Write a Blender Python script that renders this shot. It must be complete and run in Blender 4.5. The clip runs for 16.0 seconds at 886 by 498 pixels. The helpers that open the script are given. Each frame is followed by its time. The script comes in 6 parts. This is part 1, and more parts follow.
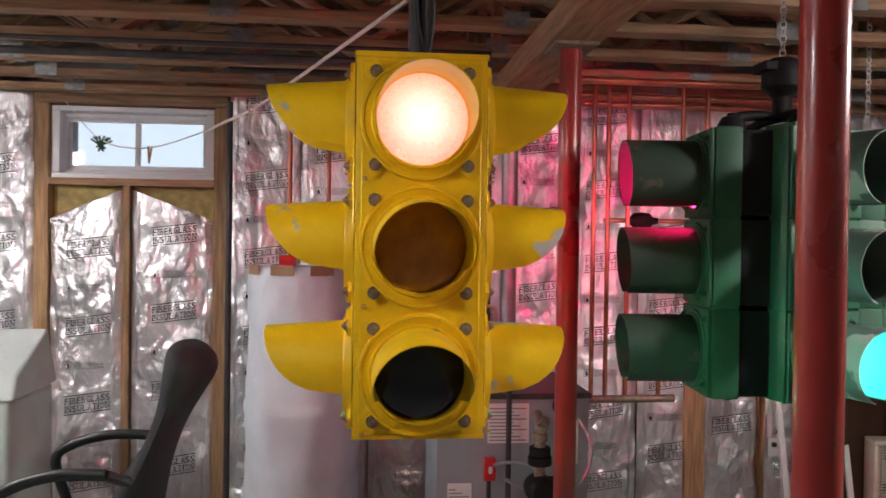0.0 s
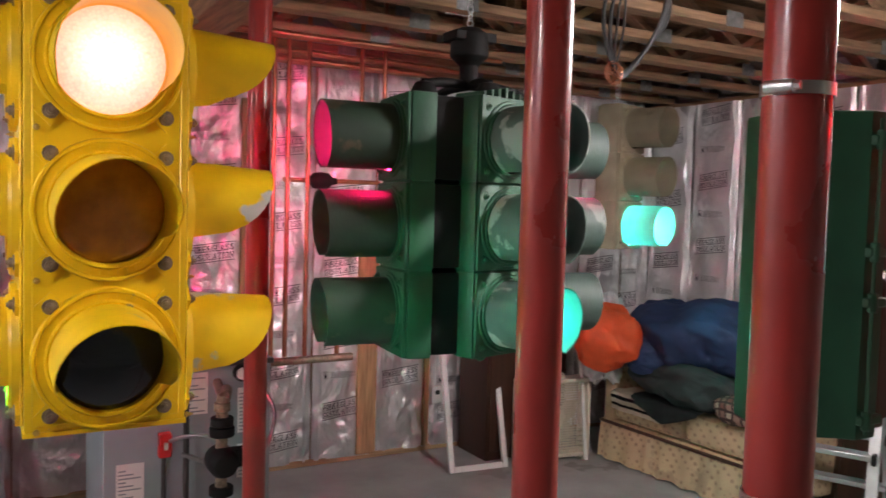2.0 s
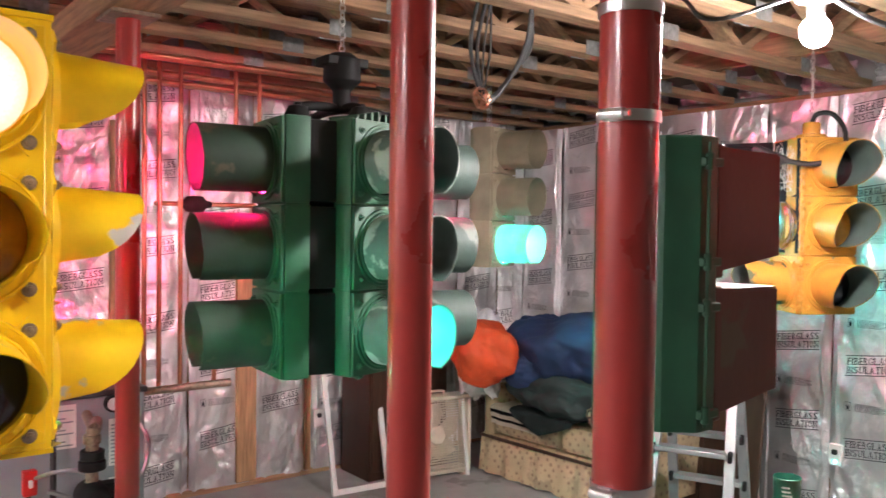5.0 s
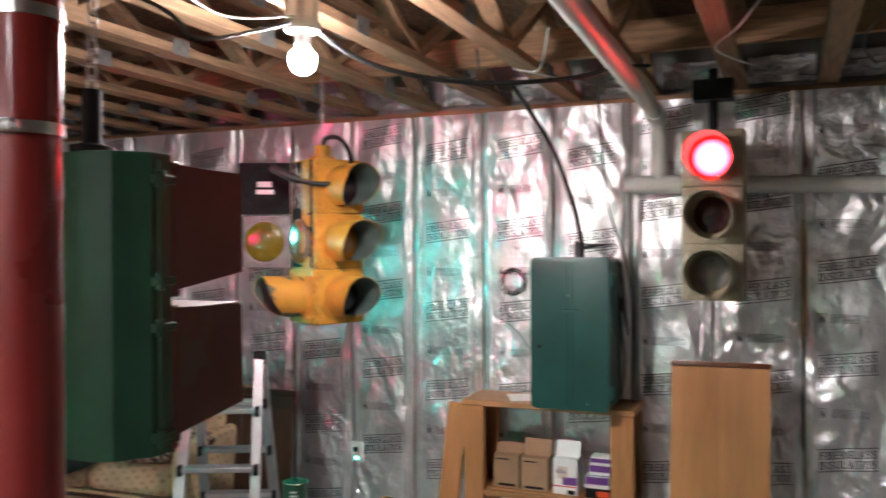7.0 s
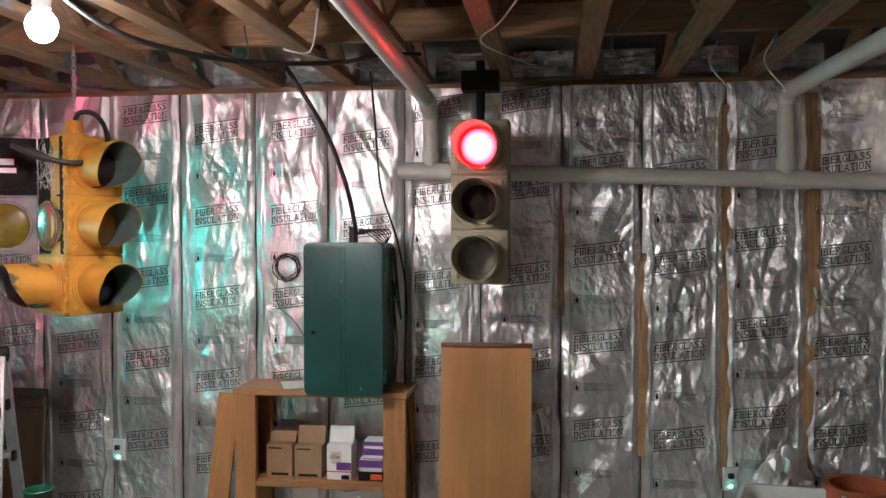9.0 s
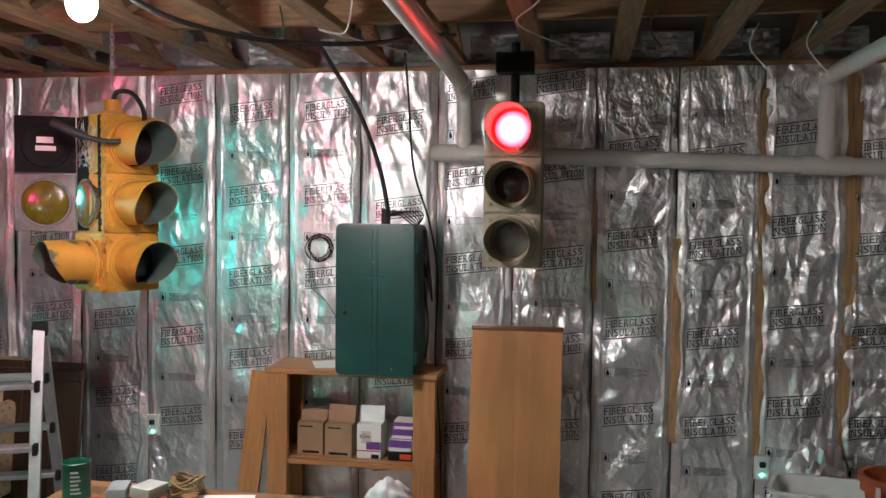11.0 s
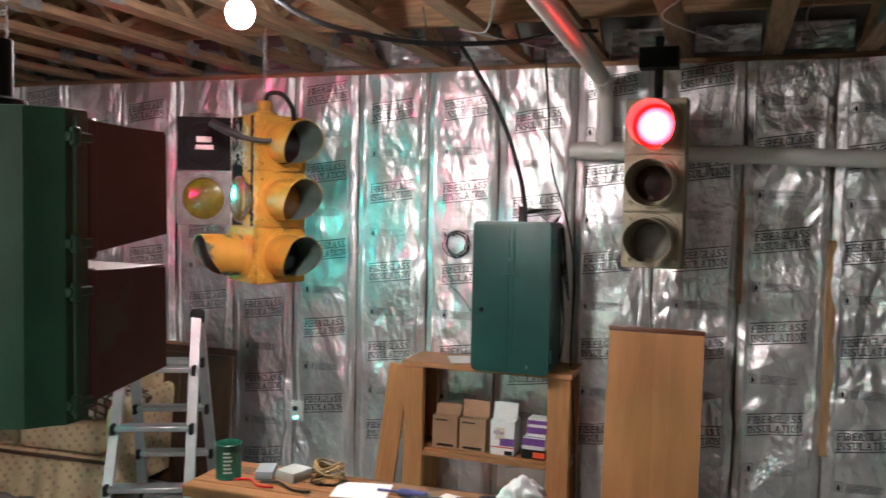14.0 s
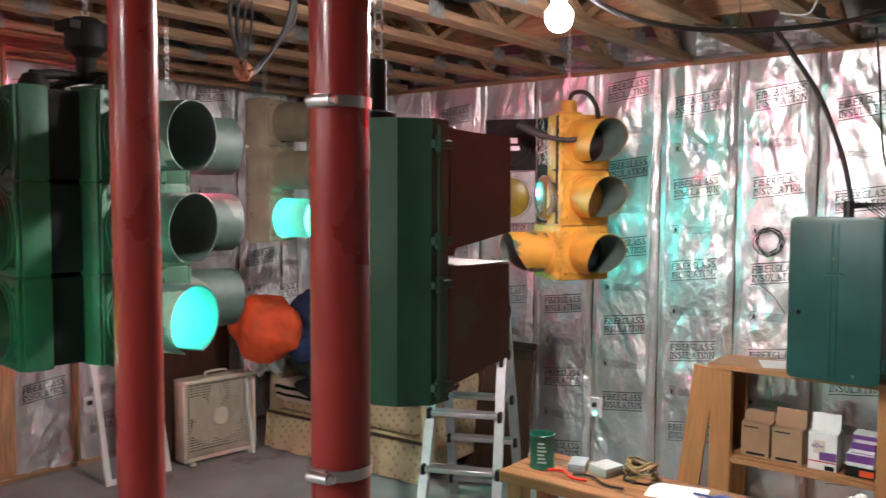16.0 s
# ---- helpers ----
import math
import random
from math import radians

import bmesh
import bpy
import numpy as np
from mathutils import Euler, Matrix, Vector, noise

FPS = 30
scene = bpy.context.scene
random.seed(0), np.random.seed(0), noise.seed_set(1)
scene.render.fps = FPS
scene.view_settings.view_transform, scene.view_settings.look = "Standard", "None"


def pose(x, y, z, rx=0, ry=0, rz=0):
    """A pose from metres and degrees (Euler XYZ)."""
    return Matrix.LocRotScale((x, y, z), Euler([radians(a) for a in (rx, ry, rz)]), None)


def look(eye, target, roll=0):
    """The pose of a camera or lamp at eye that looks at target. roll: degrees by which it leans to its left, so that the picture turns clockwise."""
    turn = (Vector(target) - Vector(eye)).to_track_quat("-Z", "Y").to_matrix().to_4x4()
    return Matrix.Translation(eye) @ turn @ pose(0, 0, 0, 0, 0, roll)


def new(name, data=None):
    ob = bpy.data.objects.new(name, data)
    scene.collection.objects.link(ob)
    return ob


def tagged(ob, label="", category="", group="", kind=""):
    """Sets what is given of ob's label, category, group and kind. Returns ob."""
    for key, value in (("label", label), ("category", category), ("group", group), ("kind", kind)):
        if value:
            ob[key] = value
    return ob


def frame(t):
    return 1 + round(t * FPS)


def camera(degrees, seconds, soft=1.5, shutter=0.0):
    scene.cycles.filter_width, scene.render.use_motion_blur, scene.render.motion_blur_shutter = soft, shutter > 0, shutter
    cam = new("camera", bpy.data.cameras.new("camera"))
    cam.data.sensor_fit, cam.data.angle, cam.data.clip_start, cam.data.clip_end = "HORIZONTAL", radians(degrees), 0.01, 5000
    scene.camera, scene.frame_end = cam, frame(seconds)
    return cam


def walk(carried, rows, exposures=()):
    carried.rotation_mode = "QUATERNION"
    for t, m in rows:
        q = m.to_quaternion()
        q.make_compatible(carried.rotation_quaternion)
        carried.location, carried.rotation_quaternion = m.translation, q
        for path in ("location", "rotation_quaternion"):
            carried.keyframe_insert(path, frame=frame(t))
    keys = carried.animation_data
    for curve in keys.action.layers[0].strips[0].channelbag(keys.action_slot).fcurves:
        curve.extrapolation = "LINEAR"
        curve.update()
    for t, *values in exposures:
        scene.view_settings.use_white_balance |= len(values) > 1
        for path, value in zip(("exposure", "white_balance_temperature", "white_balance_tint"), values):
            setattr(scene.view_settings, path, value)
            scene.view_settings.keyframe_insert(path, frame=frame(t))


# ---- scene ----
cam = camera(56.5, 16.0, shutter=0.4)
PATH = [
    (0, (0.080, 0.014, 1.624), (0.283, 2.004, 1.599), 0.78),
    (0.5, (0.098, 0.044, 1.632), (0.389, 2.023, 1.598), 0.82),
    (1, (0.126, 0.068, 1.621), (0.540, 2.024, 1.567), 1.57),
    (1.5, (0.101, 0.106, 1.623), (0.790, 1.981, 1.530), 2.58),
    (2, (0.000, 0.151, 1.637), (0.982, 1.889, 1.524), 1.59),
    (2.5, (-0.052, 0.140, 1.632), (1.016, 1.828, 1.533), 1.13),
    (3, (-0.067, 0.134, 1.631), (1.029, 1.805, 1.558), 0.64),
    (3.2, (-0.064, 0.131, 1.633), (1.029, 1.804, 1.561), 0.54),
    (5.3, (-0.004, 0.078, 1.634), (1.288, 1.604, 1.590), 0.82),
    (5.5, (0.005, 0.069, 1.636), (1.356, 1.543, 1.598), 0.84),
    (6, (0.034, 0.040, 1.640), (1.511, 1.388, 1.620), 0.69),
    (6.5, (0.068, 0.001, 1.640), (1.747, 1.087, 1.635), 0.07),
    (7, (0.104, -0.039, 1.637), (1.951, 0.729, 1.628), -0.26),
    (7.5, (0.131, -0.064, 1.648), (2.069, 0.428, 1.617), -0.32),
    (8, (0.143, -0.080, 1.645), (2.117, 0.234, 1.603), -0.21),
    (8.5, (0.146, -0.081, 1.644), (2.128, 0.183, 1.598), -0.11),
    (11, (0.150, -0.073, 1.644), (2.119, 0.267, 1.551), 0.69),
    (11.5, (0.146, -0.077, 1.642), (2.109, 0.295, 1.543), 0.79),
    (12, (0.142, -0.077, 1.645), (2.098, 0.328, 1.539), 0.78),
    (12.5, (0.138, -0.079, 1.644), (2.085, 0.366, 1.539), 0.98),
    (13, (0.139, -0.072, 1.645), (2.078, 0.408, 1.540), 0.98),
    (13.5, (0.139, -0.063, 1.640), (2.067, 0.459, 1.538), 1.07),
    (14, (0.139, -0.063, 1.654), (2.027, 0.591, 1.545), 1.16),
    (14.5, (0.119, -0.038, 1.654), (1.932, 0.800, 1.542), 1.03),
    (15, (0.102, -0.018, 1.646), (1.835, 0.975, 1.534), 0.80),
    (15.5, (0.092, 0.009, 1.648), (1.740, 1.136, 1.529), 0.56),
    (16, (0.062, 0.017, 1.655), (1.626, 1.259, 1.531), 0.23),
]
walk(cam, [(t, look(eye, target, roll)) for t, eye, target, roll in PATH], [(t, stops, 6500, 17) for t, stops in ((0.0, 0.25), (1.0, 0.15), (2.5, 0.85), (3.2, 1.1), (5.5, 1.25), (6.5, 0.7), (7.5, 0.2), (12.5, 0.08), (14.0, 0.25), (16.0, 0.6))])

# ---- world, large lights ----
world = bpy.data.worlds.new("daylight")
scene.world = world
world.use_nodes = True
wn = world.node_tree.nodes
sky = wn.new("ShaderNodeTexSky")
sky.sky_type, sky.sun_disc = "NISHITA", False
sky.sun_elevation, sky.sun_rotation = radians(35), radians(200)
world.node_tree.links.new(sky.outputs[0], wn["Background"].inputs[0])
wn["Background"].inputs[1].default_value = 0.12


def lamp(name, place, watts, colour, size, kind="POINT"):
    data = bpy.data.lights.new(name, kind)
    data.energy, data.color, data.shadow_soft_size = watts, colour, size
    ob = new(name, data)
    ob.location = place
    return ob


def downward(ob):
    """A bulb with a closed base throws more of its light down than up."""
    ob.data.spot_size, ob.data.spot_blend = radians(180), 0.4
    return ob


BULB = (2.28, 1.33, 2.21)
BULB2 = (-0.95, 0.99, 2.24)
# Unseen bulb, added to warm the right end of the foil wall.
WARM_FILL = (3.45, -2.258, 2.24)
lamp("bulb_light", BULB, 155, (1.0, 0.96, 0.92), 0.052)
downward(lamp("bulb_light", BULB, 205, (1.0, 0.96, 0.92), 0.052, "SPOT"))
lamp("bulb_light", BULB2, 36, (1.0, 0.97, 0.94), 0.052)
downward(lamp("bulb_light", BULB2, 82, (1.0, 0.97, 0.94), 0.052, "SPOT"))
# Fill bulb out of view, added to brighten the dark north-west corner.
NORTH_FILL = (-2.2, 3.025, 2.24)
lamp("bulb_light", NORTH_FILL, 95, (1.0, 0.98, 0.96), 0.052)
downward(lamp("bulb_light", NORTH_FILL, 260, (1.0, 0.98, 0.96), 0.052, "SPOT"))
lamp("bulb_light", WARM_FILL, 3, (1.0, 0.62, 0.30), 0.052)


# ---- materials ----
def mat(name, colour, rough=0.6, metal=0.0, vary=0.25, scale=14.0, bump=0.15, fine=90.0, dirt=None, dirt_at=0.62,
        dirt_scale=7.0, stretch=None, coat=0.0, vary_each=0.0):
    m = bpy.data.materials.new(name)
    m.use_nodes = True
    nt, nodes, link = m.node_tree, m.node_tree.nodes, m.node_tree.links.new
    b = nodes["Principled BSDF"]
    b.inputs["Roughness"].default_value, b.inputs["Metallic"].default_value = rough, metal
    b.inputs["Coat Weight"].default_value = coat
    tc = nodes.new("ShaderNodeTexCoord")
    mp = nodes.new("ShaderNodeMapping")
    link(tc.outputs["Object"], mp.inputs[0])
    if stretch:
        mp.inputs["Scale"].default_value = stretch
    n1 = nodes.new("ShaderNodeTexNoise")
    n1.inputs["Scale"].default_value, n1.inputs["Detail"].default_value = scale, 6
    link(mp.outputs[0], n1.inputs["Vector"])
    ramp = nodes.new("ShaderNodeValToRGB")
    c = Vector(colour)
    ramp.color_ramp.elements[0].color = (*(c * (1 - vary)), 1)
    ramp.color_ramp.elements[1].color = (*[min(1.0, v * (1 + vary)) for v in c], 1)
    ramp.color_ramp.elements[0].position, ramp.color_ramp.elements[1].position = 0.3, 0.7
    link(n1.outputs[0], ramp.inputs[0])
    out = ramp.outputs[0]
    if dirt:
        n3 = nodes.new("ShaderNodeTexNoise")
        n3.inputs["Scale"].default_value, n3.inputs["Detail"].default_value = dirt_scale, 8
        ow = nodes.new("ShaderNodeObjectInfo")
        far = nodes.new("ShaderNodeMath")
        far.operation = "MULTIPLY"
        far.inputs[1].default_value = 23.0
        link(ow.outputs["Random"], far.inputs[0])
        sh3 = nodes.new("ShaderNodeVectorMath")
        link(tc.outputs["Object"], sh3.inputs[0])
        link(far.outputs[0], sh3.inputs[1])
        link(sh3.outputs[0], n3.inputs["Vector"])
        r3 = nodes.new("ShaderNodeValToRGB")
        r3.color_ramp.elements[0].position, r3.color_ramp.elements[1].position = dirt_at, dirt_at + 0.03
        link(n3.outputs[0], r3.inputs[0])
        mx = nodes.new("ShaderNodeMix")
        mx.data_type = "RGBA"
        link(r3.outputs[0], mx.inputs["Factor"])
        link(out, mx.inputs["A"])
        mx.inputs["B"].default_value = (*dirt, 1)
        out = mx.outputs["Result"]
    if vary_each:
        oi = nodes.new("ShaderNodeObjectInfo")
        hs = nodes.new("ShaderNodeHueSaturation")
        mr = nodes.new("ShaderNodeMapRange")
        mr.inputs["To Min"].default_value, mr.inputs["To Max"].default_value = 1 - vary_each, 1 + vary_each
        link(oi.outputs["Random"], mr.inputs["Value"])
        link(mr.outputs[0], hs.inputs["Value"])
        link(out, hs.inputs["Color"])
        out = hs.outputs[0]
    link(out, b.inputs["Base Color"])
    n2 = nodes.new("ShaderNodeTexNoise")
    n2.inputs["Scale"].default_value, n2.inputs["Detail"].default_value = fine, 5
    link(mp.outputs[0], n2.inputs["Vector"])
    rr = nodes.new("ShaderNodeMapRange")
    rr.inputs["To Min"].default_value, rr.inputs["To Max"].default_value = max(0.02, rough - 0.1), min(1, rough + 0.12)
    link(n1.outputs[0], rr.inputs["Value"])
    link(rr.outputs[0], b.inputs["Roughness"])
    bp = nodes.new("ShaderNodeBump")
    bp.inputs["Strength"].default_value, bp.inputs["Distance"].default_value = bump, 0.004
    link(n2.outputs[0], bp.inputs["Height"])
    link(bp.outputs[0], b.inputs["Normal"])
    return m


def glow(name, colour, strength, hot=None, radius=0.1):
    """A lit lens: brightest round its middle, where the lamp stands behind the glass, with a fine prism pattern."""
    m = bpy.data.materials.new(name)
    m.use_nodes = True
    nodes, link = m.node_tree.nodes, m.node_tree.links.new
    b = nodes["Principled BSDF"]
    b.inputs["Base Color"].default_value = (*colour, 1)
    b.inputs["Roughness"].default_value = 0.25
    tc = nodes.new("ShaderNodeTexCoord")
    ln = nodes.new("ShaderNodeVectorMath")
    ln.operation = "LENGTH"
    link(tc.outputs["Object"], ln.inputs[0])
    ramp = nodes.new("ShaderNodeValToRGB")
    ramp.color_ramp.elements[0].color = (*(hot or colour), 1)
    ramp.color_ramp.elements[1].color = (*colour, 1)
    ramp.color_ramp.elements[0].position, ramp.color_ramp.elements[1].position = 0.35 * radius, radius
    link(ln.outputs["Value"], ramp.inputs[0])
    wv = nodes.new("ShaderNodeTexVoronoi")
    wv.inputs["Scale"].default_value = 170
    link(tc.outputs["Object"], wv.inputs["Vector"])
    fall = nodes.new("ShaderNodeMapRange")
    fall.inputs["From Min"].default_value, fall.inputs["From Max"].default_value = 0.0, radius
    fall.inputs["To Min"].default_value, fall.inputs["To Max"].default_value = strength * 1.6, strength * 0.75
    link(ln.outputs["Value"], fall.inputs["Value"])
    mul = nodes.new("ShaderNodeMath")
    mul.operation = "MULTIPLY"
    mr = nodes.new("ShaderNodeMapRange")
    mr.inputs["To Min"].default_value, mr.inputs["To Max"].default_value = 1.15, 0.75
    link(wv.outputs["Distance"], mr.inputs["Value"])
    link(fall.outputs[0], mul.inputs[0])
    link(mr.outputs[0], mul.inputs[1])
    link(ramp.outputs[0], b.inputs["Emission Color"])
    link(mul.outputs[0], b.inputs["Emission Strength"])
    return m


def foil_mat(name, tint=(0.86, 0.85, 0.86), rough=0.34, crush=1.3, least=0.4):
    """Thin foil facing: bright metal with sharp creases at four sizes, each sheet creased its own way."""
    m = bpy.data.materials.new(name)
    m.use_nodes = True
    nodes, link = m.node_tree.nodes, m.node_tree.links.new
    b = nodes["Principled BSDF"]
    b.inputs["Metallic"].default_value = 0.88
    tc = nodes.new("ShaderNodeTexCoord")
    oi = nodes.new("ShaderNodeObjectInfo")
    far = nodes.new("ShaderNodeMath")
    far.operation, far.inputs[1].default_value = "MULTIPLY", 37.0
    link(oi.outputs["Random"], far.inputs[0])
    place = nodes.new("ShaderNodeVectorMath")
    link(tc.outputs["Object"], place.inputs[0])
    link(far.outputs[0], place.inputs[1])
    n = nodes.new("ShaderNodeTexNoise")
    n.inputs["Scale"].default_value, n.inputs["Detail"].default_value = 5.0, 8
    link(place.outputs[0], n.inputs["Vector"])
    ramp = nodes.new("ShaderNodeValToRGB")
    t = Vector(tint)
    ramp.color_ramp.elements[0].color, ramp.color_ramp.elements[1].color = (*(t * 0.84), 1), (*(t * 1.05), 1)
    ramp.color_ramp.elements[0].position, ramp.color_ramp.elements[1].position = 0.35, 0.65
    link(n.outputs[0], ramp.inputs[0])
    link(ramp.outputs[0], b.inputs["Base Color"])
    rr = nodes.new("ShaderNodeMapRange")
    rr.inputs["To Min"].default_value, rr.inputs["To Max"].default_value = rough - 0.07, rough + 0.09
    link(n.outputs[0], rr.inputs["Value"])
    link(rr.outputs[0], b.inputs["Roughness"])
    warp = nodes.new("ShaderNodeTexNoise")
    warp.inputs["Scale"].default_value, warp.inputs["Detail"].default_value = 4, 2
    link(place.outputs[0], warp.inputs["Vector"])
    add = nodes.new("ShaderNodeMixRGB")
    add.blend_type, add.inputs[0].default_value = "LINEAR_LIGHT", 0.06
    link(place.outputs[0], add.inputs[1])
    link(warp.outputs[1], add.inputs[2])
    last = None
    for size, squeeze, turn, metric, high in ((5.0, 0.55, 0.5, "CHEBYCHEV", 0.022), (12.0, 0.6, -0.5, "CHEBYCHEV", 0.009), (30.0, 0.7, 0.35, "CHEBYCHEV", 0.0034), (68.0, 0.8, -0.3, "CHEBYCHEV", 0.0013)):
        mp = nodes.new("ShaderNodeMapping")
        mp.inputs["Scale"].default_value, mp.inputs["Rotation"].default_value = (1.0, 1.0, squeeze), (0.3, turn, 0.2)
        link(add.outputs[0], mp.inputs[0])
        sharp = nodes.new("ShaderNodeTexVoronoi")
        sharp.distance, sharp.inputs["Scale"].default_value = metric, size
        link(mp.outputs[0], sharp.inputs["Vector"])
        bp = nodes.new("ShaderNodeBump")
        bp.inputs["Distance"].default_value = high * crush
        calm = nodes.new("ShaderNodeMapRange")
        calm.inputs["From Min"].default_value, calm.inputs["From Max"].default_value = 0.38, 0.62
        calm.inputs["To Min"].default_value = least
        link(warp.outputs[0], calm.inputs["Value"])
        link(calm.outputs[0], bp.inputs["Strength"])
        link(sharp.outputs["Distance"], bp.inputs["Height"])
        if last is not None:
            link(last.outputs[0], bp.inputs["Normal"])
        last = bp
    link(last.outputs[0], b.inputs["Normal"])
    return m


M_wood = mat("joist_wood", (0.31, 0.185, 0.105), 0.75, vary=0.35, scale=5, stretch=(1, 12, 12), bump=0.3, vary_each=0.25)
M_woody = mat("plate_wood", (0.30, 0.17, 0.09), 0.75, vary=0.35, scale=5, stretch=(12, 1, 12), bump=0.3, vary_each=0.2)
M_stud = mat("stud_wood", (0.36, 0.22, 0.11), 0.7, vary=0.35, scale=5, stretch=(12, 12, 1), bump=0.3, vary_each=0.2)
M_osb = mat("subfloor_board", (0.16, 0.095, 0.05), 0.8, vary=0.55, scale=30, bump=0.4, fine=60)
M_floor = mat("concrete", (0.30, 0.30, 0.29), 0.75, vary=0.22, scale=2.5, bump=0.25, fine=70, dirt=(0.2, 0.2, 0.19), dirt_at=0.66, dirt_scale=3)
M_foil = foil_mat("foil")
M_foilc = foil_mat("crumpled_foil", rough=0.35, crush=2.1, least=0.55)
M_print = mat("print_ink", (0.010, 0.012, 0.026), 0.75, vary=0.3, bump=0.0)
M_red = mat("red_post_paint", (0.33, 0.03, 0.026), 0.28, vary=0.22, scale=4, bump=0.05, fine=40, coat=0.35, dirt=(0.2, 0.05, 0.04), dirt_at=0.7)
M_yel = mat("yellow_paint", (0.86, 0.56, 0.004), 0.42, vary=0.14, scale=9, bump=0.12, fine=60, dirt=(0.50, 0.42, 0.22), dirt_at=0.70, dirt_scale=16)
M_yelv = mat("chipped_yellow_paint", (0.86, 0.56, 0.004), 0.42, vary=0.14, scale=9, bump=0.12, fine=60, dirt=(0.50, 0.50, 0.46), dirt_at=0.645, dirt_scale=9)
M_yeld = mat("orange_yellow_paint", (0.46, 0.225, 0.03), 0.5, vary=0.22, scale=9, bump=0.12, dirt=(0.2, 0.17, 0.09), dirt_at=0.69, dirt_scale=14)
M_yelc = mat("chipped_orange_yellow_paint", (0.46, 0.225, 0.03), 0.5, vary=0.22, scale=9, bump=0.12, dirt=(0.07, 0.085, 0.055), dirt_at=0.555, dirt_scale=7)
M_grn = mat("green_paint", (0.012, 0.078, 0.038), 0.55, vary=0.3, scale=7, bump=0.12, dirt=(0.16, 0.2, 0.16), dirt_at=0.68, dirt_scale=10)
M_grnv = mat("dark_green_visor", (0.020, 0.046, 0.028), 0.6, vary=0.35, scale=7, bump=0.15, dirt=(0.085, 0.075, 0.045), dirt_at=0.56, dirt_scale=5)
M_pale = mat("faded_green_paint", (0.085, 0.13, 0.108), 0.6, vary=0.35, scale=8, bump=0.15, dirt=(0.36, 0.38, 0.34), dirt_at=0.54, dirt_scale=6)
M_mid = mat("dull_green_visor", (0.040, 0.066, 0.055), 0.6, vary=0.3, scale=8, bump=0.15, dirt=(0.12, 0.14, 0.12), dirt_at=0.62, dirt_scale=6)
M_tan = mat("tan_paint", (0.34, 0.29, 0.20), 0.55, vary=0.2, scale=8, bump=0.1, dirt=(0.2, 0.17, 0.12), dirt_at=0.68)
M_cab = mat("cabinet_green_paint", (0.007, 0.058, 0.050), 0.4, vary=0.2, scale=6, bump=0.1, dirt=(0.3, 0.32, 0.2), dirt_at=0.715, dirt_scale=22)
M_brown = mat("brown_red_visor", (0.085, 0.033, 0.022), 0.55, vary=0.3, scale=7, bump=0.15, dirt=(0.07, 0.06, 0.035), dirt_at=0.6, dirt_scale=5)
M_black = mat("black_metal", (0.009, 0.009, 0.009), 0.6, vary=0.3)
M_black.node_tree.nodes["Principled BSDF"].inputs["Specular IOR Level"].default_value = 0.2
M_inner = mat("matt_black_inside", (0.012, 0.012, 0.013), 0.85, vary=0.2)
M_inner.node_tree.nodes["Principled BSDF"].inputs["Specular IOR Level"].default_value = 0.15
M_lining = mat("dark_hood_lining", (0.065, 0.09, 0.08), 0.55, vary=0.25, scale=9)
M_blackp = mat("black_rubber", (0.012, 0.012, 0.013), 0.5, vary=0.2, bump=0.05)
M_steel = mat("steel", (0.72, 0.72, 0.72), 0.3, metal=1.0, vary=0.15, bump=0.08)
M_galv = mat("dull_galvanised_plate", (0.24, 0.24, 0.235), 0.55, metal=0.6, vary=0.3, scale=40, bump=0.3)
M_rust = mat("rusty_steel", (0.27, 0.20, 0.145), 0.5, metal=0.5, vary=0.4, scale=60, bump=0.4)
M_alu = mat("aluminium", (0.38, 0.38, 0.39), 0.42, metal=0.85, vary=0.12, bump=0.1)
M_doorm = mat("dull_cast_door", (0.17, 0.17, 0.165), 0.6, metal=0.3, vary=0.3, scale=20, bump=0.15)
M_copper = mat("copper_pipe", (0.42, 0.17, 0.10), 0.35, metal=0.85, vary=0.3, scale=9, bump=0.1)
M_iron = mat("black_iron_pipe", (0.06, 0.055, 0.055), 0.5, metal=0.4, vary=0.3)
M_pvc = mat("white_pipe", (0.66, 0.64, 0.60), 0.4, vary=0.08, scale=5, bump=0.05)
M_white = mat("white_plastic", (0.72, 0.72, 0.70), 0.4, vary=0.06, bump=0.05)
M_cream = mat("cream_plastic", (0.62, 0.55, 0.44), 0.45, vary=0.1, bump=0.05)
M_wrap = mat("white_quilt_wrap", (0.62, 0.68, 0.72), 0.6, vary=0.1, scale=4, bump=0.5, fine=18)
M_grey = mat("grey_steel_sheet", (0.28, 0.32, 0.34), 0.5, vary=0.12, scale=4, bump=0.08)
M_bin = mat("pale_green_plastic", (0.42, 0.47, 0.44), 0.5, vary=0.12, scale=4, bump=0.08)
M_chair = mat("dark_fabric", (0.009, 0.008, 0.009), 0.8, vary=0.4, scale=12, bump=0.4, fine=220)
M_maple = mat("maple_board", (0.47, 0.225, 0.09), 0.2, vary=0.2, scale=2.0, stretch=(4, 4, 0.8), bump=0.02, vary_each=0.07)
M_pine = mat("pine_board", (0.38, 0.17, 0.062), 0.5, vary=0.17, scale=4, stretch=(12, 12, 1), bump=0.15, vary_each=0.15)
M_pineh = mat("pine_shelf", (0.36, 0.17, 0.068), 0.5, vary=0.17, scale=4, stretch=(12, 1, 12), bump=0.15)
M_table = mat("worn_table_board", (0.25, 0.115, 0.045), 0.5, vary=0.3, scale=4, stretch=(12, 1, 12), bump=0.15, vary_each=0.12, dirt=(0.10, 0.06, 0.035), dirt_at=0.62, dirt_scale=9)
